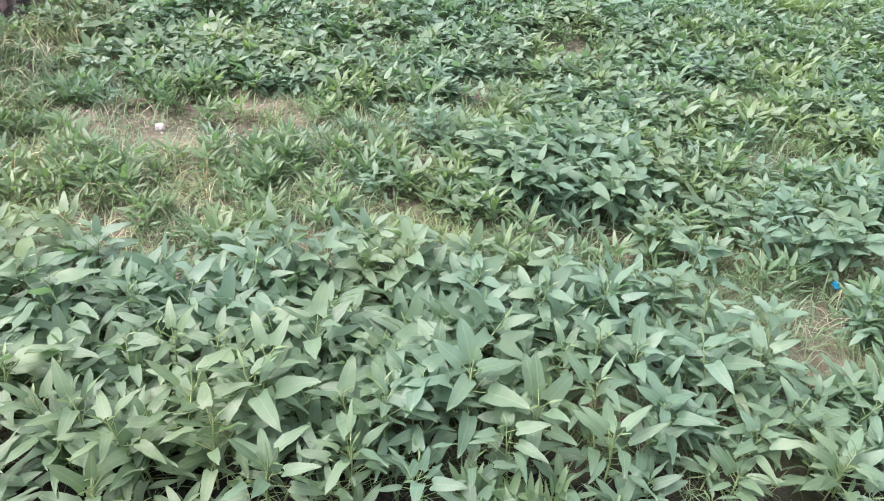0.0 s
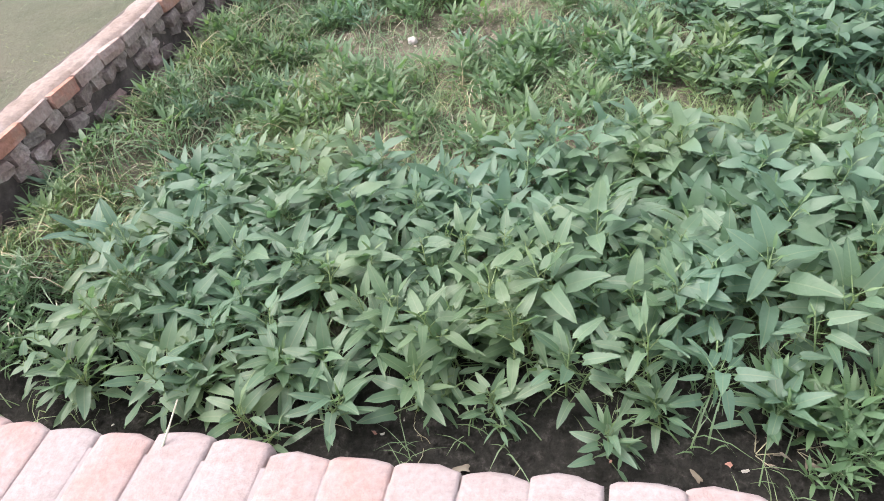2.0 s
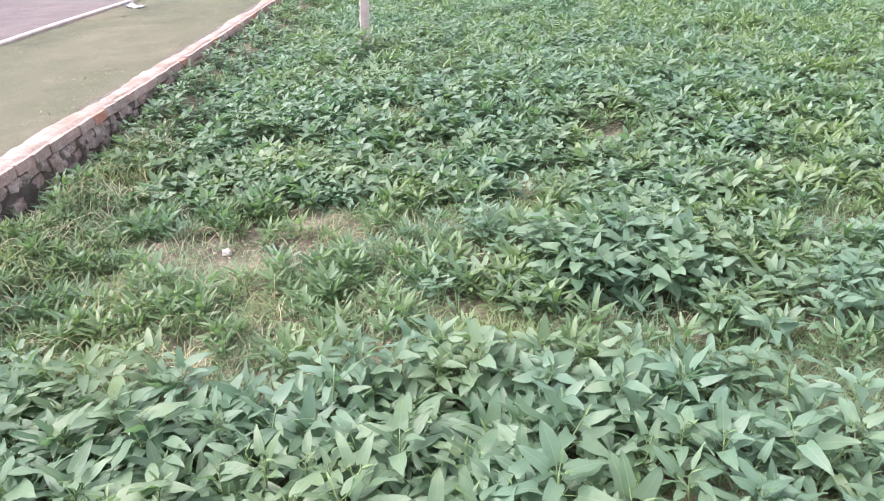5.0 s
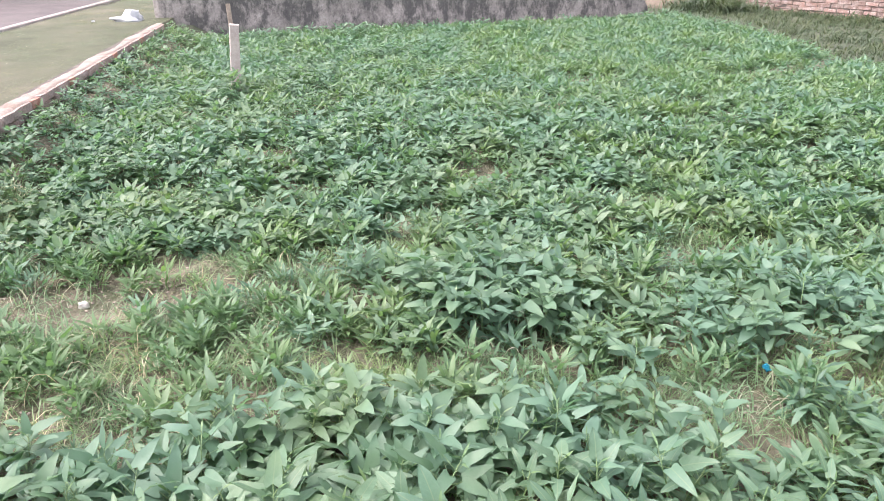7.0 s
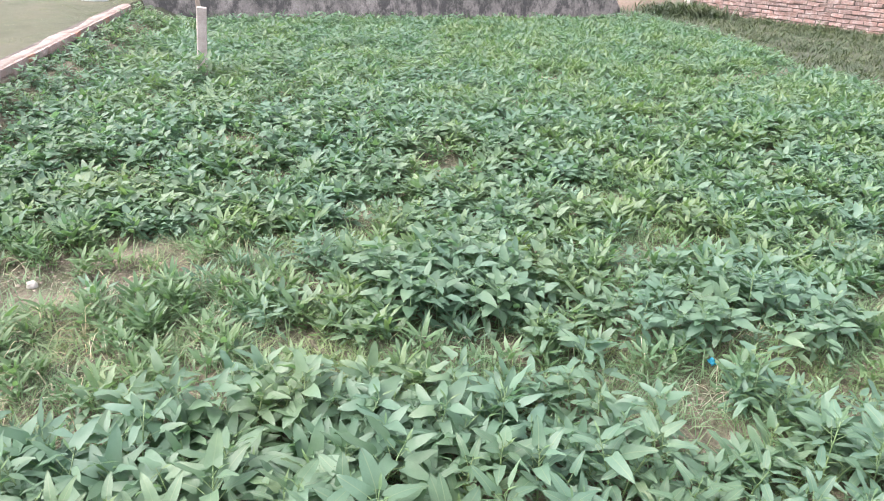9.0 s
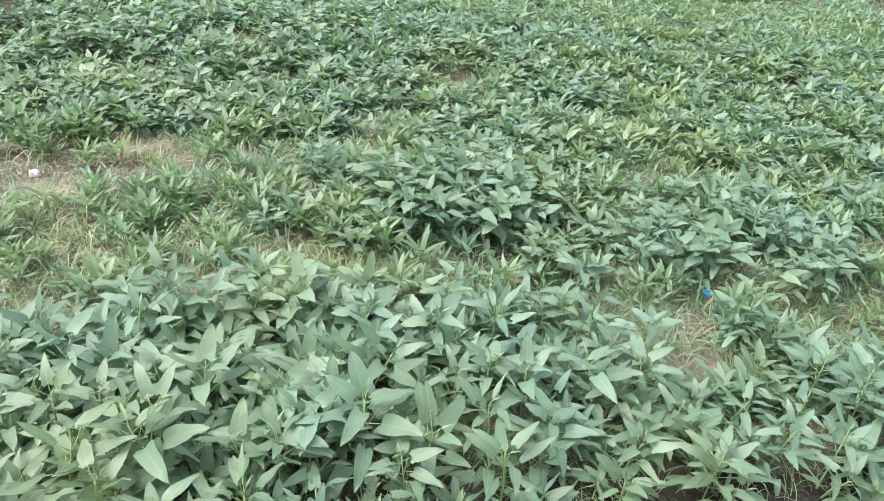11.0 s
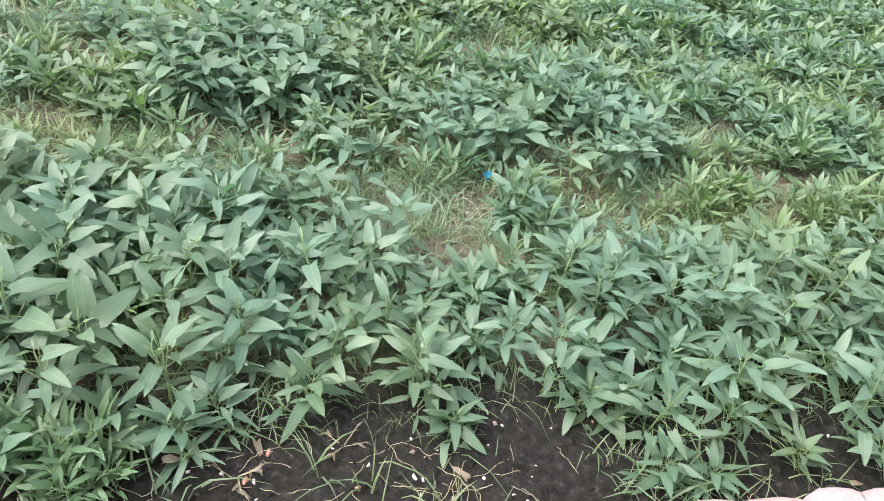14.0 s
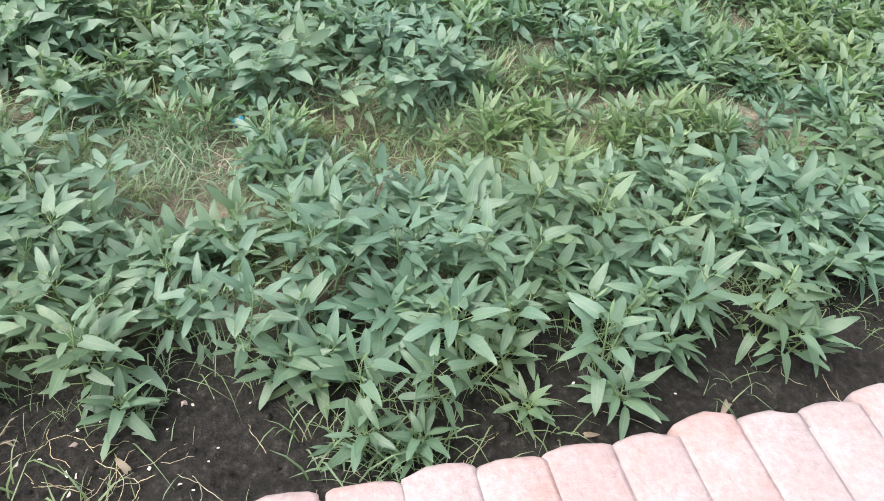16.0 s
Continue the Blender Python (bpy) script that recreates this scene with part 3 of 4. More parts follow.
def right_wall():
    rng = random.Random(14)
    x0, y0, x1, y1 = 9.05, 14.35, 12.9, 8.35
    length, height = math.hypot(x1 - x0, y1 - y0), 1.95
    bm = bmesh.new()
    chamfer_box(bm, (length, 0.2, height), 0.004, rng, 0.0, (length / 2, 0.004, height / 2 - 0.1))
    wall = new("wall_right", bm_mesh("wall_right", bm, MORTAR))
    wall.matrix_basis = pose(x0, y0, 0, 0, 0, math.degrees(math.atan2(y1 - y0, x1 - x0)))
    tagged(wall, "red brick boundary wall with wide pale joints", "wall", kind="structure")
    meshes = brick_meshes("brick", (0.228, 0.1, 0.07), BRICK_WALL, 10, 41, 0.007, 0.008)
    stuff = bmesh.new()
    for course in range(23):
        s = 0.06 + (0.12 if course % 2 else 0.0)
        while s < length - 0.12:
            z = 0.0 + 0.08 * course
            if course < 11:
                child("brick", rng.choice(meshes), wall, pose(s, -0.056 + rng.uniform(-0.012, 0.006), z + rng.uniform(-0.004, 0.004), rng.uniform(-2, 2), rng.uniform(-1.6, 1.6), rng.choice((0, 180)) + rng.uniform(-2, 2)))
            else:
                chamfer_box_light(stuff, (0.23, 0.1, 0.07), (s, -0.056 + rng.uniform(-0.006, 0.004), z))
            s += 0.242
    top = child("upper_bricks", bm_mesh("upper_bricks", stuff, BRICK_WALL), wall, None, "upper courses of red bricks")
    tagged(top, kind="stuff")


def chamfer_box_light(bm, size, at):
    sx, sy, sz = (s / 2 for s in size)
    v = [bm.verts.new((at[0] + sx * a, at[1] + sy * b, at[2] + sz * c)) for c in (-1, 1) for a, b in ((-1, -1), (1, -1), (1, 1), (-1, 1))]
    for f in ((3, 2, 1, 0), (4, 5, 6, 7), (0, 1, 5, 4), (1, 2, 6, 5), (2, 3, 7, 6), (3, 0, 4, 7)):
        bm.faces.new([v[i] for i in f])


far_wall()
right_wall()


def corner_pillar():
    bm = bmesh.new()
    chamfer_box(bm, (0.17, 0.17, 2.1), 0.012, random.Random(6), 0.004, (0, 0, 0.95))
    ob = tagged(new("wall_pillar", bm_mesh("wall_pillar", bm, CONCRETE)), "pale square concrete pillar at the brick wall's end", "pillar")
    ob.matrix_basis = pose(8.92, 14.42, 0, 0, 0, -57)


corner_pillar()


def sheet_fence():
    """Corrugated green sheets beyond the lane."""
    bm = bmesh.new()
    a, b = Vector((-10.5, 12.7, 0)), Vector((-3.9, 16.2, 0))
    n = 160
    way = (b - a).normalized()
    side = Vector((-way.y, way.x, 0))
    rows = []
    for i in range(n + 1):
        p = a + (b - a) * i / n + side * 0.018 * math.sin(i * 1.2)
        rows.append([bm.verts.new((q.x, q.y, z)) for z in (0.25, 2.0) for q in (p, p + side * 0.012)])
    for r, q in zip(rows, rows[1:]):
        bm.faces.new((r[0], q[0], q[2], r[2]))
        bm.faces.new((q[1], r[1], r[3], q[3]))
        bm.faces.new((r[2], q[2], q[3], r[3]))
    ob = tagged(new("sheet_fence", bm_mesh("sheet_fence", bm, SHEET_GREEN, True)), "pale green corrugated sheet fence beyond the lane", "fence", kind="structure")
    bm = bmesh.new()
    chamfer_box(bm, ((b - a).length, 0.12, 0.12), 0.01, random.Random(3), 0.0)
    child("plinth", bm_mesh("plinth", bm, CONCRETE), ob, Matrix.Translation((a + b) / 2 + Vector((0.06, -0.12, 0.33))) @ pose(0, 0, 0, 0, 0, math.degrees(math.atan2(way.y, way.x))))


sheet_fence()


# ---- plants ----
def soil_level(x, y):
    return ground_height(x, y, y - near_wall_y(x) * max(0.0, 1 - max(0.0, y) / 3.0)) - 0.004


STATIONS_ARROW = [(-0.1, 0.64), (0.0, 0.96), (0.12, 1.02), (0.32, 0.98), (0.55, 0.83), (0.76, 0.58), (0.92, 0.29), (1.0, 0.05)]
STATIONS_LANCE = [(-0.03, 0.4), (0.08, 0.74), (0.25, 0.97), (0.45, 0.98), (0.65, 0.77), (0.82, 0.47), (0.94, 0.2), (1.0, 0.03)]
STATIONS_PLAIN = [(-0.06, 0.8), (0.45, 1.0), (1.0, 0.1)]
STATIONS_SPARE = [(-0.05, 0.95), (1.0, 0.3)]
STATIONS_COARSE = [(-0.08, 0.75), (0.1, 1.02), (0.45, 0.93), (0.78, 0.56), (1.0, 0.05)]


def leaf_arrays(stations, width, lobe, fold, droop, twist, wave):
    """A lance or arrow shaped leaf, one long, along +y from its stalk, folded along the midrib. Returns corners and faces."""
    verts, faces = [], []
    for k, (s, w) in enumerate(stations):
        half = width * w * (1 + (lobe if s < 0.04 else 0))
        bend = -droop * max(0, s) ** 2
        tw = twist * s
        mid_s = max(s, 0.0)
        for side in (-1, 0, 1):
            z = bend + (fold * half * 1.0 if side else 0.0) + side * tw * half + (wave * 0.028 * math.sin(9 * s + side) if side else 0)
            verts.append((side * half, mid_s if side == 0 else s, z))
    for k in range(len(stations) - 1):
        a = 3 * k
        faces += [(a, a + 1, a + 4, a + 3), (a + 1, a + 2, a + 5, a + 4)]
    return np.array(verts), faces


# half width, lobes, fold, droop, twist, waviness; 2 and 5 are lances, the rest are arrow shaped
LEAF_KINDS = [(0.18, 0.1, 0.18, 0.22, 0.15, 1.2), (0.2, 0.15, 0.16, 0.3, -0.2, 1.4), (0.115, 0.0, 0.2, 0.2, 0.2, 1), (0.235, 0.18, 0.15, 0.26, 0.12, 1.6),
              (0.17, 0.12, 0.14, 0.42, 0.3, 1.3), (0.085, 0.0, 0.22, 0.3, -0.2, 0.8), (0.26, 0.15, 0.12, 0.3, -0.18, 1.6), (0.185, 0.1, 0.26, 0.16, 0.25, 1.4)]
BROAD, MEDIUM, NARROW = (1, 3, 6, 3, 6, 1, 7), (0, 1, 7, 4, 0, 2), (2, 5, 2, 2, 5, 0)


def fine_stations(kind):
    return STATIONS_LANCE if kind in (2, 5) else STATIONS_ARROW


def leaf_meshes(mat):
    out = []
    for k, kind in enumerate(LEAF_KINDS):
        v, f = leaf_arrays(fine_stations(k), *kind)
        out.append(mesh_of("leaf", v, f, [mat], None, True))
    return out


def leaf_frame(azimuth, elevation, roll, at, size):
    """The pose of a leaf whose blade points that way."""
    y = Vector((math.cos(azimuth) * math.cos(elevation), math.sin(azimuth) * math.cos(elevation), math.sin(elevation)))
    x = Vector((math.sin(azimuth), -math.cos(azimuth), 0))
    z = x.cross(y)
    m = Matrix((x, y, z)).transposed().to_4x4()
    return Matrix.Translation(at) @ m @ Matrix.Rotation(roll, 4, "Y") @ Matrix.Scale(size, 4)


def shoot(rng, foot, height, lean, n, size0, lines, leaves, kinds, upright=0.0):
    """One shoot: its stem, its leaf stalks and its leaves, which crowd towards the crown and spread out from it."""
    knots = [foot, foot + lean * 0.35 + Vector((0, 0, height * 0.45)), foot + lean + Vector((0, 0, height * 0.86))]
    lines += [(knots[0], knots[1], 0.0042), (knots[1], knots[2], 0.0031)]
    a = rng.uniform(0, 6.28)
    for k in range(n):
        f = k / (n - 1)
        h = 0.14 + 0.86 * f ** 0.62
        node = knots[0].lerp(knots[1], min(1, h / 0.52)) if h < 0.52 else knots[1].lerp(knots[2], (h - 0.52) / 0.48)
        a += 2.4 + rng.uniform(-0.35, 0.35)
        last = k >= n - 2
        stalk = (0.085 - 0.045 * f) * rng.uniform(0.75, 1.25) * min(1, height / 0.22) * (0.5 if last else 1.0)
        rise = radians(18 + 42 * f + rng.uniform(-12, 12))
        tip = node + Vector((math.cos(a) * math.cos(rise), math.sin(a) * math.cos(rise), math.sin(rise))) * stalk
        lines.append((node, tip, 0.0015))
        tilt = radians(-7 + 48 * f + upright * (1 - 0.4 * f) + rng.uniform(-24, 24)) if not last else radians(rng.uniform(28, 64))
        size = size0 * (0.78 + 0.34 * math.sin(math.pi * min(1, f * 0.85 + 0.1))) * rng.uniform(0.82, 1.2) * (0.48 if last else 1)
        leaves.append((leaf_frame(a + rng.uniform(-0.2, 0.2), tilt, radians(rng.uniform(-30, 30)), tip, size), rng.choice((2, 5)) if last else rng.choice(kinds), int(last)))


def plant_plan(seed, kind):
    """Stalks and leaves of one plant: stalk lines (from, to, thickness) and leaves (pose, kind, young)."""
    rng = random.Random(seed)
    lines, leaves = [], []
    foot = Vector((0, 0, -0.02))
    lean = Vector((rng.uniform(-0.05, 0.05), rng.uniform(-0.05, 0.05), 0))
    a = rng.uniform(0, 6.28)
    out = Vector((math.cos(a), math.sin(a), 0))
    if kind in ("tall", "broad"):
        shoot(rng, foot, 0.31 * rng.uniform(0.94, 1.06), lean, rng.randint(13, 15), 0.094 if kind == "broad" else 0.085, lines, leaves, BROAD if kind == "broad" else MEDIUM)
        shoot(rng, out * 0.035 + foot, rng.uniform(0.17, 0.23), out * 0.07, rng.randint(10, 12), 0.073, lines, leaves, MEDIUM)
    elif kind == "low":
        shoot(rng, foot, rng.uniform(0.13, 0.17), lean, rng.randint(16, 18), 0.086, lines, leaves, MEDIUM, 8)
        shoot(rng, out * 0.03 + foot, rng.uniform(0.08, 0.11), out * 0.05, rng.randint(9, 11), 0.068, lines, leaves, NARROW, 8)
    else:
        shoot(rng, foot, rng.uniform(0.13, 0.17), lean * 0.6, rng.randint(15, 18), 0.062, lines, leaves, NARROW, 34)
        for k in range(2):
            out = Vector((math.cos(a + 2.6 * k), math.sin(a + 2.6 * k), 0))
            shoot(rng, out * 0.03 + foot, rng.uniform(0.09, 0.13), out * 0.04, rng.randint(8, 11), 0.054, lines, leaves, NARROW, 34)
    if kind == "fresh":
        leaves = [(m, k, 2) for m, k, _ in leaves]
    return lines, leaves


def stalk_arrays(lines, sides=4):
    verts, faces = [], []
    for a, b, r in lines:
        d = (b - a).normalized()
        u = d.orthogonal().normalized()
        w = d.cross(u)
        o = len(verts)
        for p, rr in ((a, r), (b, r * 0.8)):
            for k in range(sides):
                t = 2 * math.pi * k / sides
                q = p + (u * math.cos(t) + w * math.sin(t)) * rr
                verts.append(tuple(q))
        for k in range(sides):
            q = (k + 1) % sides
            faces.append((o + k, o + q, o + sides + q, o + sides + k))
        faces.append(tuple(o + sides + k for k in range(sides)))
    return verts, faces


# the shoots along the crop's front, next to the bare strip: x, y, height of the topmost fork
FRONT = [(-0.65, 0.32, 0.2), (-0.37, 0.25, 0.18), (-0.18, 0.3, 0.18), (0.04, 0.36, 0.18), (0.25, 0.36, 0.12), (0.41, 0.45, 0.22), (0.52, 0.28, 0.06),
         (0.64, 0.37, 0.12), (0.86, 0.4, 0.15), (0.98, 0.28, 0.08), (1.03, 0.37, 0.13), (0.94, 0.49, 0.12), (0.61, 0.49, 0.2), (1.34, 0.51, 0.13),
         (1.23, 0.55, 0.25), (1.54, 0.52, 0.15), (1.88, 0.43, 0.12), (1.79, 0.54, 0.2), (2.16, 0.57, 0.2), (2.3, 0.48, 0.15), (2.41, 0.4, 0.2),
         (2.57, 0.35, 0.2), (2.66, 0.45, 0.25), (2.77, 0.3, 0.09), (3.04, 0.26, 0.15), (2.99, 0.34, 0.22), (2.82, 0.46, 0.2), (3.25, 0.47, 0.26),
         (3.48, 0.39, 0.22), (3.53, 0.33, 0.18)]
NEAR_END, NEAR_RIGHT = 0.9, 3.5
# crowns that stand out of the front bed, in two stretches: x, y
CROWNS_A = [(-1.10, 0.73), (-1.07, 0.38), (-0.96, 0.72), (-0.91, 0.60), (-0.91, 0.30), (-0.89, 0.46), (-0.85, 0.92), (-0.63, 1.24), (-0.57, 0.46), (-0.56, 0.78),
            (-0.41, 0.46), (-0.40, 1.07), (-0.28, 0.64), (-0.23, 0.93), (-0.04, 0.56), (0.15, 1.33), (0.18, 0.60), (0.22, 1.12), (0.28, 0.50), (0.29, 1.37), (0.33, 0.69),
            (0.40, 0.63), (0.46, 0.83), (0.53, 1.25), (0.66, 0.71), (0.66, 0.80), (0.67, 0.60), (0.70, 1.26), (0.74, 0.68), (0.86, 0.4), (0.87, 1.19), (0.88, 0.70), (0.89, 0.92)]
CROWNS_B = [(0.99, 0.55), (1.05, 0.67), (1.16, 1.24), (1.23, 0.72), (1.24, 0.90), (1.28, 0.45), (1.30, 1.10), (1.39, 0.67), (1.53, 0.47), (1.59, 0.87), (1.60, 0.65),
            (1.66, 1.38), (1.75, 0.72), (1.81, 0.56), (1.86, 0.59), (2.06, 0.66), (2.15, 0.62), (2.22, 0.47), (2.29, 0.86), (2.32, 0.58), (2.36, 0.74), (2.40, 0.81), (2.46, 0.54),
            (2.50, 0.60), (2.57, 0.73), (2.74, 0.41), (2.78, 0.79), (2.87, 0.67), (2.88, 0.46), (2.94, 0.83), (3.00, 0.54), (3.10, 0.47), (3.13, 0.75), (3.21, 0.41), (3.33, 0.54)]


def front_line(x):
    return float(np.interp(x, [-1.4, -0.65, 0, 0.5, 1.0, 1.4, 1.6, 1.9, 2.3, 2.8, 4], [0.3, 0.34, 0.38, 0.44, 0.5, 0.58, 0.66, 0.6, 0.54, 0.48, 0.44]))


# separate low bushes behind the furrow: x, y, how many shoots
BUSHES = [(-0.52, 1.85, 7), (-0.24, 2.15, 3), (0.05, 1.94, 6), (0.18, 2.16, 5), (0.73, 1.97, 5), (-1.12, 2.2, 4), (-1.05, 1.86, 4),
          (0.47, 2.02, 4), (0.53, 2.25, 4), (-0.95, 2.62, 3), (-0.67, 2.66, 3), (-0.8, 1.7, 4), (0.33, 1.8, 3),
          (2.02, 1.47, 2), (2.27, 1.44, 3), (2.9, 1.37, 3), (3.16, 1.38, 2), (3.51, 1.31, 4), (3.78, 1.29, 4), (1.69, 1.72, 3), (1.62, 1.6, 2)]


def breadth(x, y):
    """The share of broad-leaved shoots."""
    if 0.3 < x < 1.6 and 0.6 < y < 1.6 or any(math.hypot(x - a, y - b) < 0.3 for a, b in ((1.3, 2.08), (1.49, 2.2), (2.23, 1.63), (2.66, 1.67), (1.39, 1.81))):
        return 0.85
    return 0.3 if x < 1.6 else 0.12


def crop_places():
    """Where the plants stand: x, y, scale, and the kind, as in MODELS."""
    rng = random.Random(5)
    out = []
    for x, y, z in FRONT:
        out.append((x, y, min(1.0, max(0.65, z / 0.165)), 2 if 0.9 < x < 1.06 else 4) if z < 0.19 else (x, y, min(1.0, max(0.72, z / 0.25)), 0))
    for x, y in CROWNS_A + CROWNS_B:
        if all(math.hypot(x - q[0], y - q[1]) > 0.07 for q in FRONT):
            z = float(np.interp(y, [0.25, 0.5, 0.75, 1.3], [0.15, 0.22, 0.26, 0.21] if x < 1.1 else [0.09, 0.15, 0.22, 0.21]))
            out.append((x, y, max(0.72, z / 0.16), 4) if z < 0.18 else (x, y, z / 0.245 * rng.uniform(0.92, 1.08), 3 if rng.random() < breadth(x, y) else 0))
    out += [(2.27, 1.3, 1.2, 2), (2.34, 1.34, 1.2, 2), (2.29, 1.27, 1.1, 1), (-0.3, 6.14, 1.1, 0), (-0.21, 6.1, 1.1, 0), (-0.36, 6.08, 1.1, 0), (-0.27, 6.0, 1.05, 3), (2.25, 1.19, 0.95, 0), (2.235, 1.25, 0.8, 4), (1.1, 0.45, 0.9, 4), (0.76, 0.45, 0.8, 0), (2.42, 1.22, 0.9, 1), (2.5, 0.26, 0.72, 4), (2.38, 0.27, 0.75, 4),
            (1.01, 0.4, 1.0, 2), (1.07, 0.45, 1.05, 2), (0.95, 0.45, 1.0, 2), (1.06, 0.33, 0.9, 2), (0.9, 0.47, 0.9, 2), (1.12, 0.37, 0.85, 2)]
    stands = [(q[0], q[1]) for q in out]
    y = 0.25
    while y < 12.6:
        step = 0.102 if y < 1.6 else 0.094 if y < 5 else 0.105
        x = left_wall_x(y) + (0.12 if y < 3 else 0.07)
        while x < 7.2:
            px, py = x + rng.uniform(-0.06, 0.06), y + rng.uniform(-0.06, 0.06)
            keep = py > front_line(px) + (0.07 if px > 0.4 else 0.02) and px < field_edge(py) and py < far_edge(px) - 0.6
            keep = keep and not (-0.75 < px < -0.22 and 2.08 < py < 2.5) and not (1.85 < px < 2.3 and 1.0 < py < 1.46) and all(math.hypot(px - q[0], py - q[1]) > 0.075 for q in stands)
            b = bareness(px, py)
            h = crop_height(px, py)
            thin = lowland(px, py)
            b = max(b * 0.93, 0.16 * thin)
            # thin patches between the clumps
            if py > 1.8 and (px > 0.35 or py > 3.2):
                patch = noise.noise(Vector((px * 1.4, py * 2.2, 60.0))) + 0.35 * noise.noise(Vector((px * 4.0, py * 5.0, 61.0)))
                if patch < (-0.3 if py < 4.2 else -0.36):
                    b = max(b, 0.7)
            low = h < 0.2 or b > 0.3 or thin > 0.5
            clump = noise.noise(Vector((px * 3.4, py * 3.4, 77.0)))
            if thin > 0.5 and px > -1.12:
                b = max(b, 0.8 if clump < -0.05 else 0.1)
            if px < -0.95 and 0.7 < py < 3.2:
                b = max(b, 0.35)
            if -1.15 < px < 0.85 and bed_edge(px) + 0.06 < py < 2.4:
                b = max(b, 0.74)
            if 1.45 < px < 4.2 and bed_edge(px) + 0.06 < py < 1.6:
                b = max(b, 0.6)
            if keep and rng.random() > b:
                if low:
                    out.append((px, py, rng.uniform(0.65, 1.05) * (1 - 0.25 * b) * (0.95 if px < -1.0 else 1.2 if thin > 0.5 and clump > -0.05 else 1.0), 2 if rng.random() < 0.3 + 0.55 * thin else 1))
                else:
                    kind, size = 3 if rng.random() < breadth(px, py) else 0, h / 0.33 * rng.uniform(0.85, 1.12) * 0.9
                    if py < bed_edge(px):
                        if rng.random() < 0.7:
                            kind, size = 4, rng.uniform(0.9, 1.25) * (1.0 if px < 1.4 else 0.85)
                        elif px > 1.4:
                            size *= 0.85
                    elif breadth(px, py) < 0.8:
                        # lower and looser growth behind the front bed, with fresher shoots towards the open side
                        draw = rng.random()
                        if draw < 0.58:
                            kind, size = 4, rng.uniform(0.65, 1.0)
                        elif draw < (0.9 if px > 2.4 else 0.72):
                            kind, size = 2, rng.uniform(0.85, 1.2)
                        else:
                            size *= 0.82
                        if px < left_wall_x(py) + 0.4:
                            size *= 0.72
                    out.append((px, py, size, kind))
            x += step
        y += step * 0.95
    for bx, by, count in BUSHES:
        for _ in range(round(1.5 * count)):
            px, py = bx + rng.gauss(0, 0.075), by + rng.gauss(0, 0.05)
            if not (2.08 < px < 2.25 and py < 1.48):
                out.append((px, py, rng.uniform(0.75, 1.1), 2 if rng.random() < 0.8 else 1))
    return out


PLACES = crop_places()
MODELS = [("tall", 8), ("short", 6), ("fresh", 3), ("broad", 6), ("low", 5)]
PLANS, FIRST = [], []
for kind_no, (kind_name, count) in enumerate(MODELS):
    FIRST.append(len(PLANS))
    PLANS += [plant_plan(100 + 40 * kind_no + k, kind_name) for k in range(count)]


def pick(rng, kind):
    return FIRST[kind] + rng.randrange(MODELS[kind][1])


def near_plants():
    blades = [leaf_meshes(m) for m in (LEAF, YOUNG, FRESH_LEAF)]
    models = []
    for lines, leaves in PLANS:
        root = tagged(new("water_spinach_plant"), "leafy water spinach shoot with lance-shaped grey-green leaves", "vegetable plant", "water spinach crop")
        v, f = stalk_arrays(lines)
        child("stem", mesh_of("stem", v, f, [STEM], None, True), root, None, "pale yellow-green stem")
        for m, kind, young in leaves:
            child("leaf", blades[young][kind], root, m, "young bright green leaf" if young else "")
        models.append(root)
    rng = random.Random(6)
    used = set()
    for x, y, s, short in PLACES:
        if y > NEAR_END or x > NEAR_RIGHT:
            continue
        i = pick(rng, short)
        m = pose(x, y, soil_level(x, y), rng.uniform(-7, 7), rng.uniform(-7, 7), rng.uniform(0, 360)) @ Matrix.Scale(s, 4)
        if i not in used:
            models[i].matrix_basis = m
            used.add(i)
        else:
            copy_thing(models[i], m).scale = (s, s, s)
    for i, model in enumerate(models):
        if i not in used:
            model.matrix_basis = pose(3.7 + 0.01 * i, 1.2, 0)


near_plants()


def scatter_mesh(name, parts, mats, label, category, places):
    """One mesh of many shoots: parts are (corners, faces, material indices) of each model; places are (model, 4 x 4 matrix)."""
    vs, loops, totals, idx = [], [], [], []
    base = 0
    packed = []
    for v, f, mi in parts:
        fl = np.array([i for q in f for i in q], dtype=np.int32)
        packed.append((np.c_[np.asarray(v), np.ones(len(v))], fl, np.array([len(q) for q in f], dtype=np.int32), np.asarray(mi, dtype=np.int32)))
    for k, m in places:
        v, fl, tot, mi = packed[k]
        vs.append((v @ np.array(m).T)[:, :3])
        loops.append(fl + base)
        totals.append(tot)
        idx.append(mi)
        base += len(v)
    v, fl, tot, mi = np.concatenate(vs), np.concatenate(loops), np.concatenate(totals), np.concatenate(idx)
    me = bpy.data.meshes.new(name)
    me.vertices.add(len(v))
    me.vertices.foreach_set("co", v.astype(np.float32).ravel())
    me.loops.add(len(fl))
    me.loops.foreach_set("vertex_index", fl)
    me.polygons.add(len(tot))
    me.polygons.foreach_set("loop_start", np.r_[0, np.cumsum(tot)[:-1]].astype(np.int32))
    me.polygons.foreach_set("loop_total", tot)
    for m in mats:
        me.materials.append(m)
    me.polygons.foreach_set("material_index", mi)
    me.polygons.foreach_set("use_smooth", np.ones(len(tot), dtype=bool))
    me.update(calc_edges=True)
    me.validate()
    return tagged(new(name, me), label, category, kind="stuff")


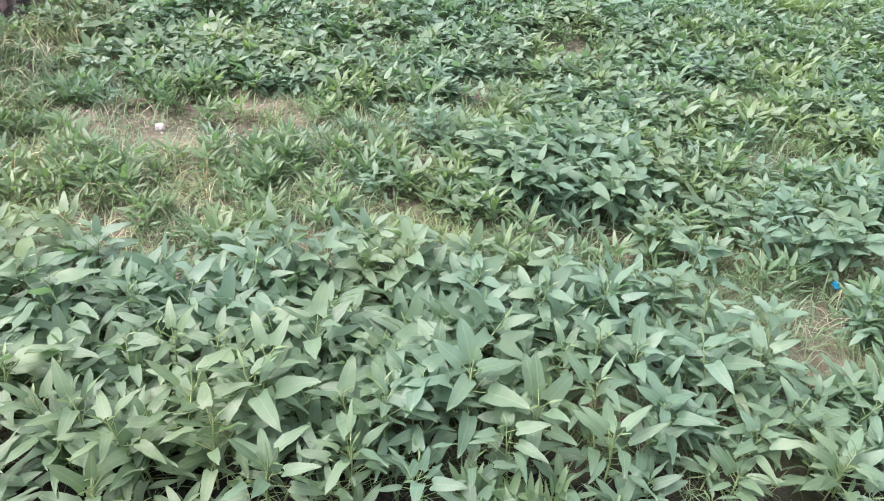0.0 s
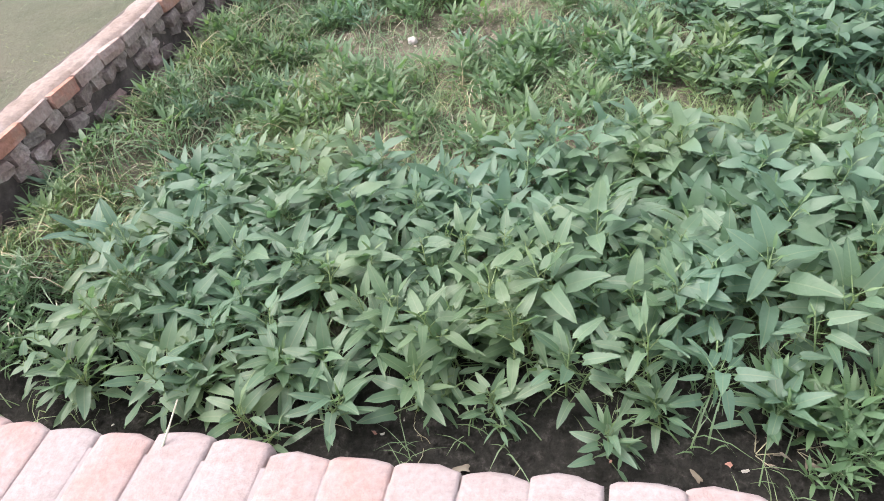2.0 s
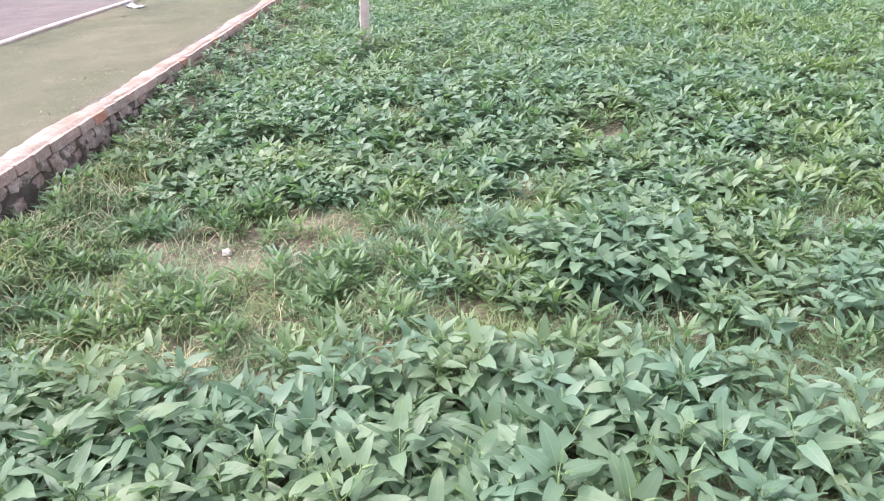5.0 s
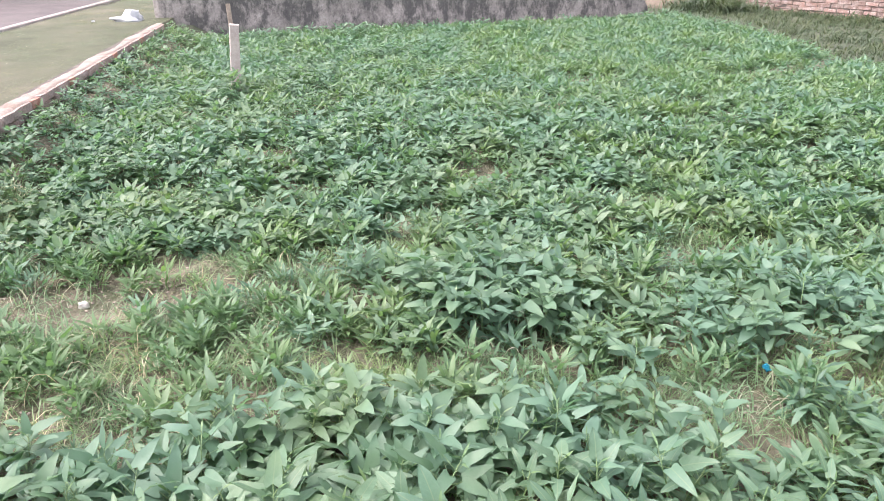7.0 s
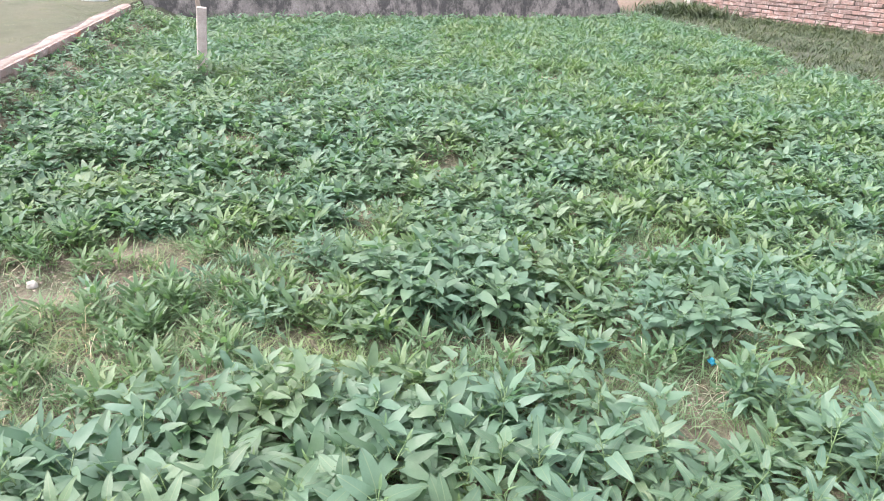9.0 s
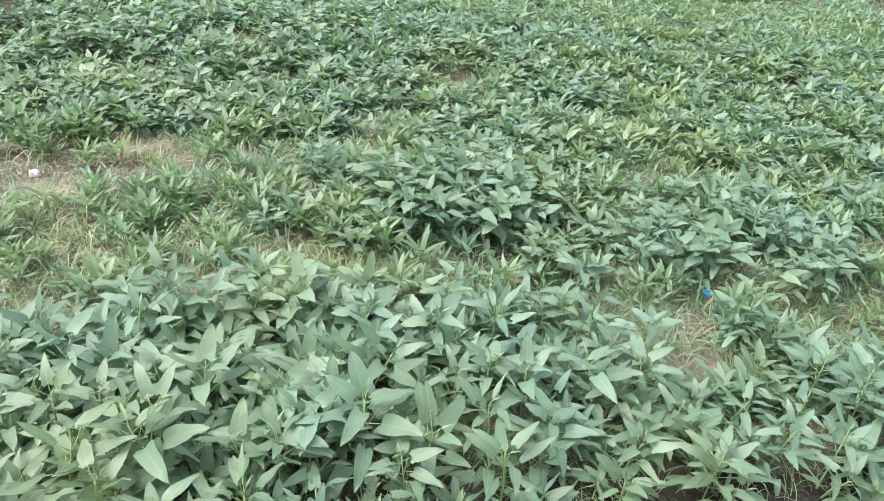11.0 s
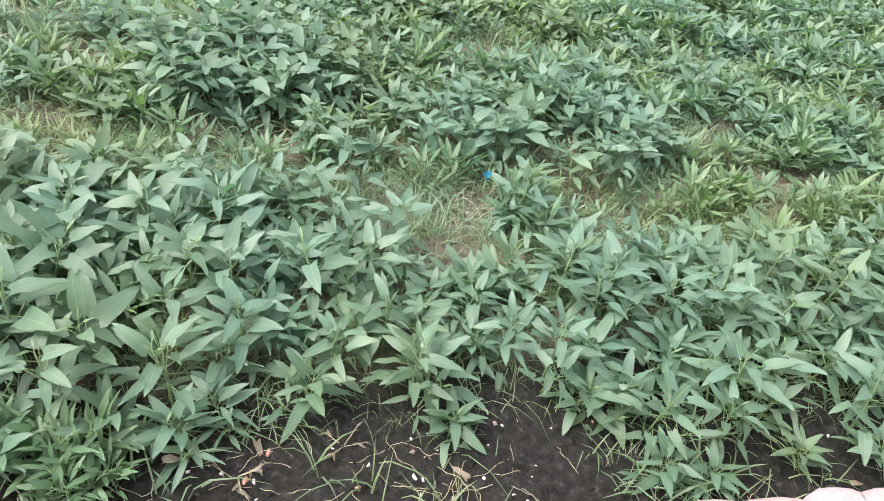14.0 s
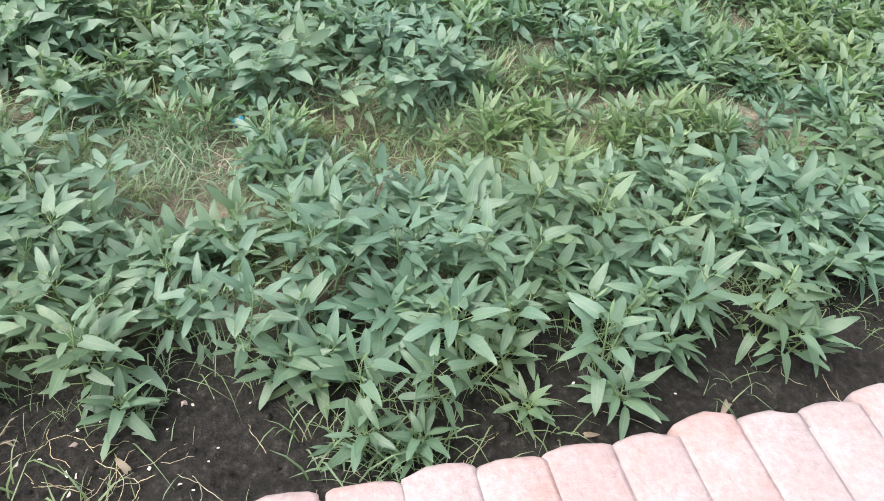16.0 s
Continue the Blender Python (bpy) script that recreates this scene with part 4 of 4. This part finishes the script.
def far_plants():
    parts = []
    for stations, sides in ((None, 3), (STATIONS_COARSE, 3), (STATIONS_PLAIN, 3), (STATIONS_SPARE, 3)):
        for lines, leaves in PLANS:
            v, f = stalk_arrays(lines if stations is None else [q for q in lines if q[2] > (0.003 if stations is STATIONS_COARSE else 0.004)], sides)
            v, f, mi = [tuple(p) for p in v], list(f), [3] * len(f)
            for m, kind, young in leaves:
                lv, lf = leaf_arrays(stations or fine_stations(kind), LEAF_KINDS[kind][0] * (1.3 if stations in (STATIONS_PLAIN, STATIONS_SPARE) else 1.08 if stations is STATIONS_COARSE else 1.0), *LEAF_KINDS[kind][1:])
                o = len(v)
                lv = (np.c_[lv, np.ones(len(lv))] @ np.array(m).T)[:, :3]
                v += [tuple(p) for p in lv]
                f += [tuple(o + i for i in q) for q in lf]
                mi += [young] * len(lf)
            parts.append((v, f, mi))
    rng = random.Random(7)
    places = []
    for x, y, s, short in PLACES:
        if y <= NEAR_END and x <= NEAR_RIGHT:
            continue
        m = pose(x, y, soil_level(x, y), rng.uniform(-7, 7), rng.uniform(-7, 7), rng.uniform(0, 360)) @ Matrix.Scale(s, 4)
        places.append((pick(rng, short) + len(PLANS) * (0 if y < 1.45 and x < 3.6 else 1 if y < 2.7 else 2 if y < 5.0 else 3), m))
    scatter_mesh("water_spinach_field", parts, [LEAF_FAR, YOUNG_FAR, FRESH_FAR, STEM], "dense field of grey-green water spinach leaves", "crop", places)


far_plants()


def blade_arrays(rng, length, width, lean):
    """One arching grass blade."""
    a = rng.uniform(0, 6.28)
    d = np.array([math.cos(a), math.sin(a), 0.0])
    side = np.array([-d[1], d[0], 0.0])
    verts = []
    for s, w in ((0, 1), (0.35, 0.9), (0.7, 0.6)):
        p = d * (lean * length * s ** 1.7) + np.array([0, 0, length * (s - 0.45 * lean * s * s)])
        verts += [tuple(p - side * width * w / 2), tuple(p + side * width * w / 2)]
    p = d * lean * length + np.array([0, 0, length * (1 - 0.6 * lean)])
    verts.append(tuple(p))
    return verts, [(0, 1, 3, 2), (2, 3, 5, 4), (4, 5, 6)]


def tuft_parts(seed, count, blades, length, width, spread, lean=(0.2, 1.0), dry=0.02):
    rng = random.Random(seed)
    parts = []
    for _ in range(count):
        v, f, mi = [], [], []
        for _ in range(blades):
            bv, bf = blade_arrays(rng, length * rng.uniform(0.5, 1.2), width * rng.uniform(0.7, 1.3), rng.uniform(*lean))
            o = len(v)
            ox, oy = rng.gauss(0, spread), rng.gauss(0, spread)
            v += [(x + ox, y + oy, z) for x, y, z in bv]
            f += [tuple(o + i for i in q) for q in bf]
            mi += [1 if rng.random() < dry else 0] * len(bf)
        parts.append((v, f, mi))
    return parts


def grasses():
    rng = random.Random(8)
    parts = tuft_parts(50, 5, 12, 0.105, 0.0028, 0.035, (0.7, 1.6)) + tuft_parts(53, 5, 8, 0.125, 0.0052, 0.03, (0.5, 1.5)) + tuft_parts(54, 5, 9, 0.12, 0.0045, 0.035, (0.6, 1.6), 0.2)
    places = []
    for _ in range(24000):
        x, y = rng.uniform(-1.6, 4.4), rng.uniform(0.1, 3.8)
        if x < left_wall_x(y) + 0.06:
            continue
        edge = y - near_wall_y(x)
        b = bareness(x, y)
        want = 0.17 + 0.5 * b
        if y > 1.8 and (x > 0.35 or y > 3.2) and noise.noise(Vector((x * 1.4, y * 2.2, 60.0))) + 0.35 * noise.noise(Vector((x * 4.0, y * 5.0, 61.0))) < -0.3:
            want = 0.6
        if edge < 0.45:
            want = 0.045 if edge > 0.2 else 0.015
        want = max(want, (0.6 if x < 0.45 else 0.8) * lowland(x, y)) if y > 0.45 else want
        if x < -0.95 and y > 0.6:
            want = max(want, 0.8)
        if math.hypot((x + 0.4) / 0.62, (y - 2.54) / 0.27) < 1:
            want = 0.14
        if -0.62 < x < -0.35 and 2.2 < y < 2.46:
            want = 0.03
        if math.hypot((x - 1.75) / 0.5, (y - 0.3) / 0.24) < 1:
            want = 0.02
        if 1.5 < x < 3.4 and 1.15 < y < 1.9:
            want = max(want, 0.36)
        if rng.random() < want * (0.75 + 0.8 * noise.noise(Vector((x * 3, y * 3, 31)))):
            # half dry in the thin corner by the old wall
            parched = x < 0.45 and y > bed_edge(x) + 0.05 or x < -0.95
            kind = rng.randrange(10, 15) if parched and rng.random() < 0.6 else rng.randrange(10)
            places.append((kind, pose(x, y, soil_level(x, y), 0, 0, rng.uniform(0, 360)) @ Matrix.Scale(rng.uniform(0.4, 1.2) * (1.25 if x < -1.05 else 1.0), 4)))
    for _ in range(9):
        x, y = rng.gauss(2.42, 0.09), rng.uniform(0.14, 0.3)
        places.append((rng.randrange(10), pose(x, y, soil_level(x, y), 0, 0, rng.uniform(0, 360)) @ Matrix.Scale(rng.uniform(0.9, 1.4), 4)))
    scatter_mesh("weed_grass", parts, [GRASS, STRAW], "thin weed grass among the crop with dry blades", "grass", places)
    # mown grass of the verge
    parts = tuft_parts(51, 6, 11, 0.026, 0.004, 0.06, (0.8, 1.6))
    places = []
    for _ in range(5200):
        y = rng.uniform(0.2, 14)
        x = rng.uniform(kerb_x(y) + 0.03, left_wall_x(y) - 0.15)
        n = noise.noise(Vector((x * 1.1, y * 1.1, 40)))
        if rng.random() < 0.45 + 0.9 * n + (0.4 if x > -1.9 or x < kerb_x(y) + 0.2 else 0):
            places.append((rng.randrange(6), pose(x, y, 0.355, 0, 0, rng.uniform(0, 360)) @ Matrix.Scale(rng.uniform(0.5, 1.2), 4)))
    scatter_mesh("verge_grass", parts, [VERGE_GRASS, STRAW], "short worn grass on the roadside verge", "grass", places)
    # rough grass below the far walls
    parts = tuft_parts(52, 6, 11, 0.22, 0.014, 0.09, (0.5, 1.3))
    places = []
    for _ in range(8000):
        x, y = rng.uniform(-1.7, 12.5), rng.uniform(4.0, 15.0)
        if x < 7.0 and not (far_edge(x) - 0.7 < y < far_edge(x) - 0.05 or x > field_edge(y) + 0.05):
            continue
        if x < 6.6 and y > far_edge(x) - 0.1:
            continue
        if x > 8.9 and y > 14.35 - (x - 9.05) * 1.558 - 0.2:
            continue
        places.append((rng.randrange(6), pose(x, y, 0.02, 0, 0, rng.uniform(0, 360)) @ Matrix.Scale(rng.uniform(0.5, 1.15), 4)))
    # taller weeds heaped at the corner of the two walls and along the brick wall's foot
    for k in range(420):
        if k < 200:
            x, y, size = rng.gauss(8.45, 0.3), rng.gauss(13.6, 0.22), rng.uniform(1.2, 2.3)
        else:
            s = rng.random()
            x, y, size = 9.0 + 3.9 * s - rng.uniform(0.15, 0.5), 14.2 - 6.0 * s - rng.uniform(0.1, 0.4), rng.uniform(0.8, 1.5) * (0.8 + 0.5 * noise.noise(Vector((s * 9, 0, 0))))
        places.append((rng.randrange(6), pose(x, y, 0.02, 0, 0, rng.uniform(0, 360)) @ Matrix.Scale(size, 4)))
    scatter_mesh("rough_grass", parts, [GRASS_TALL, GRASS_TALL], "rough dull green grass below the boundary walls", "grass", places)


grasses()


# ---- small things ----
def lump(name, mat, size, seed, sub=2, rough=0.25):
    bm = bmesh.new()
    bmesh.ops.create_icosphere(bm, subdivisions=sub, radius=1)
    for v in bm.verts:
        f = 1 + rough * noise.noise(v.co * 1.6 + Vector((seed, 0, 0))) * 1.6
        v.co = Vector((v.co.x * size[0] * f, v.co.y * size[1] * f, v.co.z * size[2] * f))
    return bm_mesh(name, bm, mat)


def post():
    root = tagged(new("boundary_post"), "leaning square concrete post standing in the crop", "post")
    root.matrix_basis = pose(-0.27, 6.35, 0.0, 0, 4.5, 8)
    bm = bmesh.new()
    chamfer_box(bm, (0.09, 0.09, 0.82), 0.006, random.Random(2), 0.003, (0, 0, 0.355))
    child("shaft", bm_mesh("shaft", bm, CONCRETE), root)
    bm = bmesh.new()
    chamfer_box(bm, (0.038, 0.034, 1.0), 0.004, random.Random(4), 0.003, (0, 0, 0.43))
    stake = tagged(new("wooden_stake", bm_mesh("wooden_stake", bm, TIMBER)), "thin weathered timber stake behind the concrete post", "stake")
    stake.matrix_basis = pose(-0.235, 6.48, 0, 0, -1.5, 5)


post()


def plastic_bag():
    bm = bmesh.new()
    bmesh.ops.create_icosphere(bm, subdivisions=4, radius=1)
    for v in bm.verts:
        d = v.co.copy()
        f = 0.85 + 0.55 * noise.noise(d * 1.6 + Vector((3, 1, 0))) + 0.4 * abs(noise.noise(d * 3.5)) - 0.3 * abs(noise.noise(d * 7 + Vector((1, 5, 2)))) + 0.06 * noise.noise(d * 13)
        v.co = Vector((d.x * 0.17 * f + (0.06 if d.x < -0.6 else 0) * d.x, d.y * 0.11 * f, max(-0.03, d.z * 0.12 * f * (1.0 if d.x > -0.4 else 0.45))))
    ob = new("plastic_bag", bm_mesh("plastic_bag", bm, PLASTIC_WHITE, True))
    ob.matrix_basis = pose(-2.15, 10.35, 0.38, 0, 0, 15) @ Matrix.Scale(1.1, 4)
    tagged(ob, "crumpled white plastic bag lying on the verge", "plastic bag")


plastic_bag()


def scrap(name, mat, at, size, turn, label, category, curl=0.3):
    """A small crumpled sheet with thickness."""
    bm = bmesh.new()
    n = 6
    top = {}
    for i in range(n + 1):
        for j in range(n + 1):
            u, v = i / n - 0.5, j / n - 0.5
            z = curl * size[0] * (u * u * 1.5 + 0.5 * noise.noise(Vector((u * 4 + at[0], v * 4, at[1]))))
            top[i, j] = bm.verts.new((u * size[0] * (1 + 0.3 * noise.noise(Vector((v * 3, at[0], 1)))), v * size[1], z))
    for i in range(n):
        for j in range(n):
            bm.faces.new((top[i, j], top[i + 1, j], top[i + 1, j + 1], top[i, j + 1]))
    bmesh.ops.solidify(bm, geom=bm.faces[:], thickness=0.002)
    ob = new(name, bm_mesh(name, bm, mat, True))
    ob.matrix_basis = pose(*at, *turn)
    return tagged(ob, label, category)


scrap("blue_wrapper", PLASTIC_BLUE, (2.178, 1.378, 0.115), (0.042, 0.03), (38, 10, 30), "crumpled bright blue plastic scrap among the weeds", "litter")
for x, y, s in ((-2.56, 2.76, 0.07), (-2.68, 2.56, 0.06), (-2.21, 3.19, 0.07), (-2.86, 3.44, 0.06), (-3.27, 8.3, 0.25), (-2.6, 10.2, 0.08), (-3.1, 4.3, 0.06)):
    scrap("paper_scrap", PLASTIC_WHITE, (x, y, 0.378), (s, s * 0.6), (4, 6, (x * 997) % 360), "scrap of white litter on the grass verge", "litter", 0.25)

stone = new("pale_stone", lump("pale_stone", STONE, (0.027, 0.022, 0.018), 3))
stone.matrix_basis = pose(-0.507, 2.436, soil_level(-0.507, 2.436) + 0.016)
tagged(stone, "small pale stone on the bare soil", "stone")


def chips():
    rng = random.Random(9)
    reds = [lump("brick_chip", BRICK_SIDE if k % 2 else BRICK_ORANGE, (0.007, 0.005, 0.003), k, 1, 0.9) for k in range(4)]
    greys = [lump("pebble", STONE, (0.0045, 0.003, 0.0018), k + 9, 1, 0.9) for k in range(4)]
    for k in range(110):
        x = rng.uniform(-0.9, 3.6)
        y = near_wall_y(x) + rng.uniform(0.06, 0.36)
        if k % 2:
            x, y = rng.gauss(1.7, 0.3), near_wall_y(1.7) + rng.uniform(0.08, 0.5)
        red = k % 5 == 0
        ob = new("brick_chip" if red else "pebble", rng.choice(reds if red else greys))
        ob.matrix_basis = pose(x, y, soil_level(x, y) + 0.005, rng.uniform(0, 60), 0, rng.uniform(0, 360)) @ Matrix.Scale(rng.uniform(0.6, 1.5), 4)
        tagged(ob, "dull orange brick chip on the damp soil" if red else "small pale pebble on the damp soil", "stone", "chips along the wall")
    for x, y in ((1.45, 0.42), (1.4, 0.35)):
        ob = new("brick_chip", reds[0])
        ob.matrix_basis = pose(x, y, soil_level(x, y) + 0.006, 10, 0, 40) @ Matrix.Scale(1.5, 4)
        tagged(ob, "orange brick chip on the damp soil", "stone", "chips along the wall")


chips()


def clods():
    """Crumbs of soil along the bare strip and on the open patches."""
    rng = random.Random(17)
    parts = []
    for k in range(6):
        me = lump("clod", SOIL, (1, 0.85, 0.6), 20 + k, 1, 0.5)
        parts.append(([tuple(q.co) for q in me.vertices], [tuple(p.vertices) for p in me.polygons], [0] * len(me.polygons)))
    pale = [(v, f, [1] * len(mi)) for v, f, mi in parts]
    parts += pale
    places = []
    for k in range(6000):
        if k % 2:
            x = rng.uniform(-1.4, 4.2)
            y = near_wall_y(x) + rng.uniform(0.02, 0.55)
        else:
            g = rng.choice(GAPS[:1] * 5 + GAPS[:12])
            x, y = g[0] + rng.gauss(0, 0.5) * g[2], g[1] + rng.gauss(0, 0.5) * g[3]
        if y < near_wall_y(x) + 0.015:
            continue
        r = 0.0025 + 0.008 * rng.random() ** 3
        kind = rng.randrange(6) + (6 if k % 2 == 0 and rng.random() < 0.4 else 0)
        places.append((kind, pose(x, y, soil_level(x, y) + 0.004, 0, 0, rng.uniform(0, 360)) @ Matrix.Scale(r, 4)))
    scatter_mesh("soil_crumbs", parts, [SOIL, RUBBLE], "loose crumbs of dark soil on the ground", "soil", places)


clods()


def dry_leaves():
    """Fallen brown leaves on the strip."""
    rng = random.Random(23)
    meshes = []
    for kind in (0, 3, 4):
        v, f = leaf_arrays(STATIONS_ARROW, *LEAF_KINDS[kind][:2], 0.6, 0.5, 0.6, 3)
        meshes.append(mesh_of("dry_leaf", v, f, [DRY_LEAF], None, True))
    for x, y in ((0.55, 0.2), (0.72, 0.24), (0.8, 0.2), (1.22, 0.4), (1.42, 0.45), (1.9, 0.3), (2.9, 0.2), (3.3, 0.22), (0.2, 0.22)):
        ob = new("dry_leaf", rng.choice(meshes))
        ob.matrix_basis = leaf_frame(rng.uniform(0, 6.28), radians(rng.uniform(0, 20)), radians(rng.uniform(-30, 30)), Vector((x, y, soil_level(x, y) + 0.015)), rng.uniform(0.035, 0.055))
        tagged(ob, "curled dry brown leaf fallen on the soil", "dry leaf", "fallen leaves")


dry_leaves()


def dry_stalks():
    """Pale dead runners lying on the soil in front of the crop."""
    rng = random.Random(10)
    v, f = [], []
    for k in range(260):
        x = rng.choice((rng.uniform(-0.9, 3.7), rng.gauss(1.65, 0.25)))
        y = near_wall_y(x) + rng.uniform(0.1, 0.42)
        rise = 0.0
        if k >= 130:
            g = rng.choice(GAPS[:12])
            x, y = g[0] + rng.gauss(0, 0.5) * g[2], g[1] + rng.gauss(0, 0.5) * g[3]
            rise = rng.uniform(0.0, 0.03)
        a = rng.uniform(0, 6.28)
        p = Vector((x, y, soil_level(x, y) + 0.006))
        lines = []
        count = rng.randint(6, 13)
        for step in range(count):
            a += rng.gauss(0, 0.3)
            q = p + Vector((math.cos(a), math.sin(a), 0)) * rng.uniform(0.008, 0.016)
            if q.y < near_wall_y(q.x) + 0.02:
                break
            q.z = max(soil_level(q.x, q.y) + 0.004, p.z + rng.uniform(-0.006, 0.006) + rise * math.cos(3.14 * step / count))
            lines.append((p, q, 0.001 + 0.02 * rise))
            p = q
        sv, sf = stalk_arrays(lines, 3) if lines else ([], [])
        f += [tuple(len(v) + i for i in q) for q in sf]
        v += sv
    me = mesh_of("dry_runners", v, f, [STRAW], None, True)
    tagged(new("dry_runners", me), "pale dead runners and roots on the soil", "dead stalks", kind="stuff")


dry_stalks()
v, f = stalk_arrays([(Vector((-0.3, -0.03, 0.414)), Vector((-0.285, 0.0, 0.445)), 0.0028), (Vector((-0.285, 0.0, 0.445)), Vector((-0.262, 0.03, 0.49)), 0.002)], 4)
tagged(new("dry_straw", mesh_of("dry_straw", v, f, [REED], None, True)), "single pale dry straw lying over the wall", "straw")


def dry_sprigs():
    """Small withered plants on the damp strip."""
    rng = random.Random(31)
    v, f = leaf_arrays(STATIONS_COARSE, 0.16, 0.1, 0.5, 0.5, 0.6, 3)
    blade = mesh_of("leaf", v, f, [DRY_LEAF], None, True)
    for x, y in ((0.84, 0.33), (0.93, 0.36), (1.62, 0.42), (1.38, 0.36)):
        root = tagged(new("withered_sprig"), "small withered brown sprig lying on damp soil", "dead plant")
        root.matrix_basis = pose(x, y, soil_level(x, y), 0, 0, rng.uniform(0, 360))
        lines, leaves = [], []
        for _ in range(4):
            a = rng.uniform(0, 6.28)
            tip = Vector((math.cos(a) * 0.05, math.sin(a) * 0.05, rng.uniform(0.012, 0.04)))
            lines.append((Vector((0, 0, 0.002)), tip, 0.0014))
            for g in (0.5, 0.75, 1.0):
                leaves.append(leaf_frame(a + rng.uniform(-1.2, 1.2), radians(rng.uniform(-15, 45)), radians(rng.uniform(-60, 60)), tip * g, rng.uniform(0.014, 0.026)))
        sv, sf = stalk_arrays(lines, 3)
        child("stem", mesh_of("stem", sv, sf, [STRAW], None, True), root)
        for m in leaves:
            child("leaf", blade, root, m)


dry_sprigs()
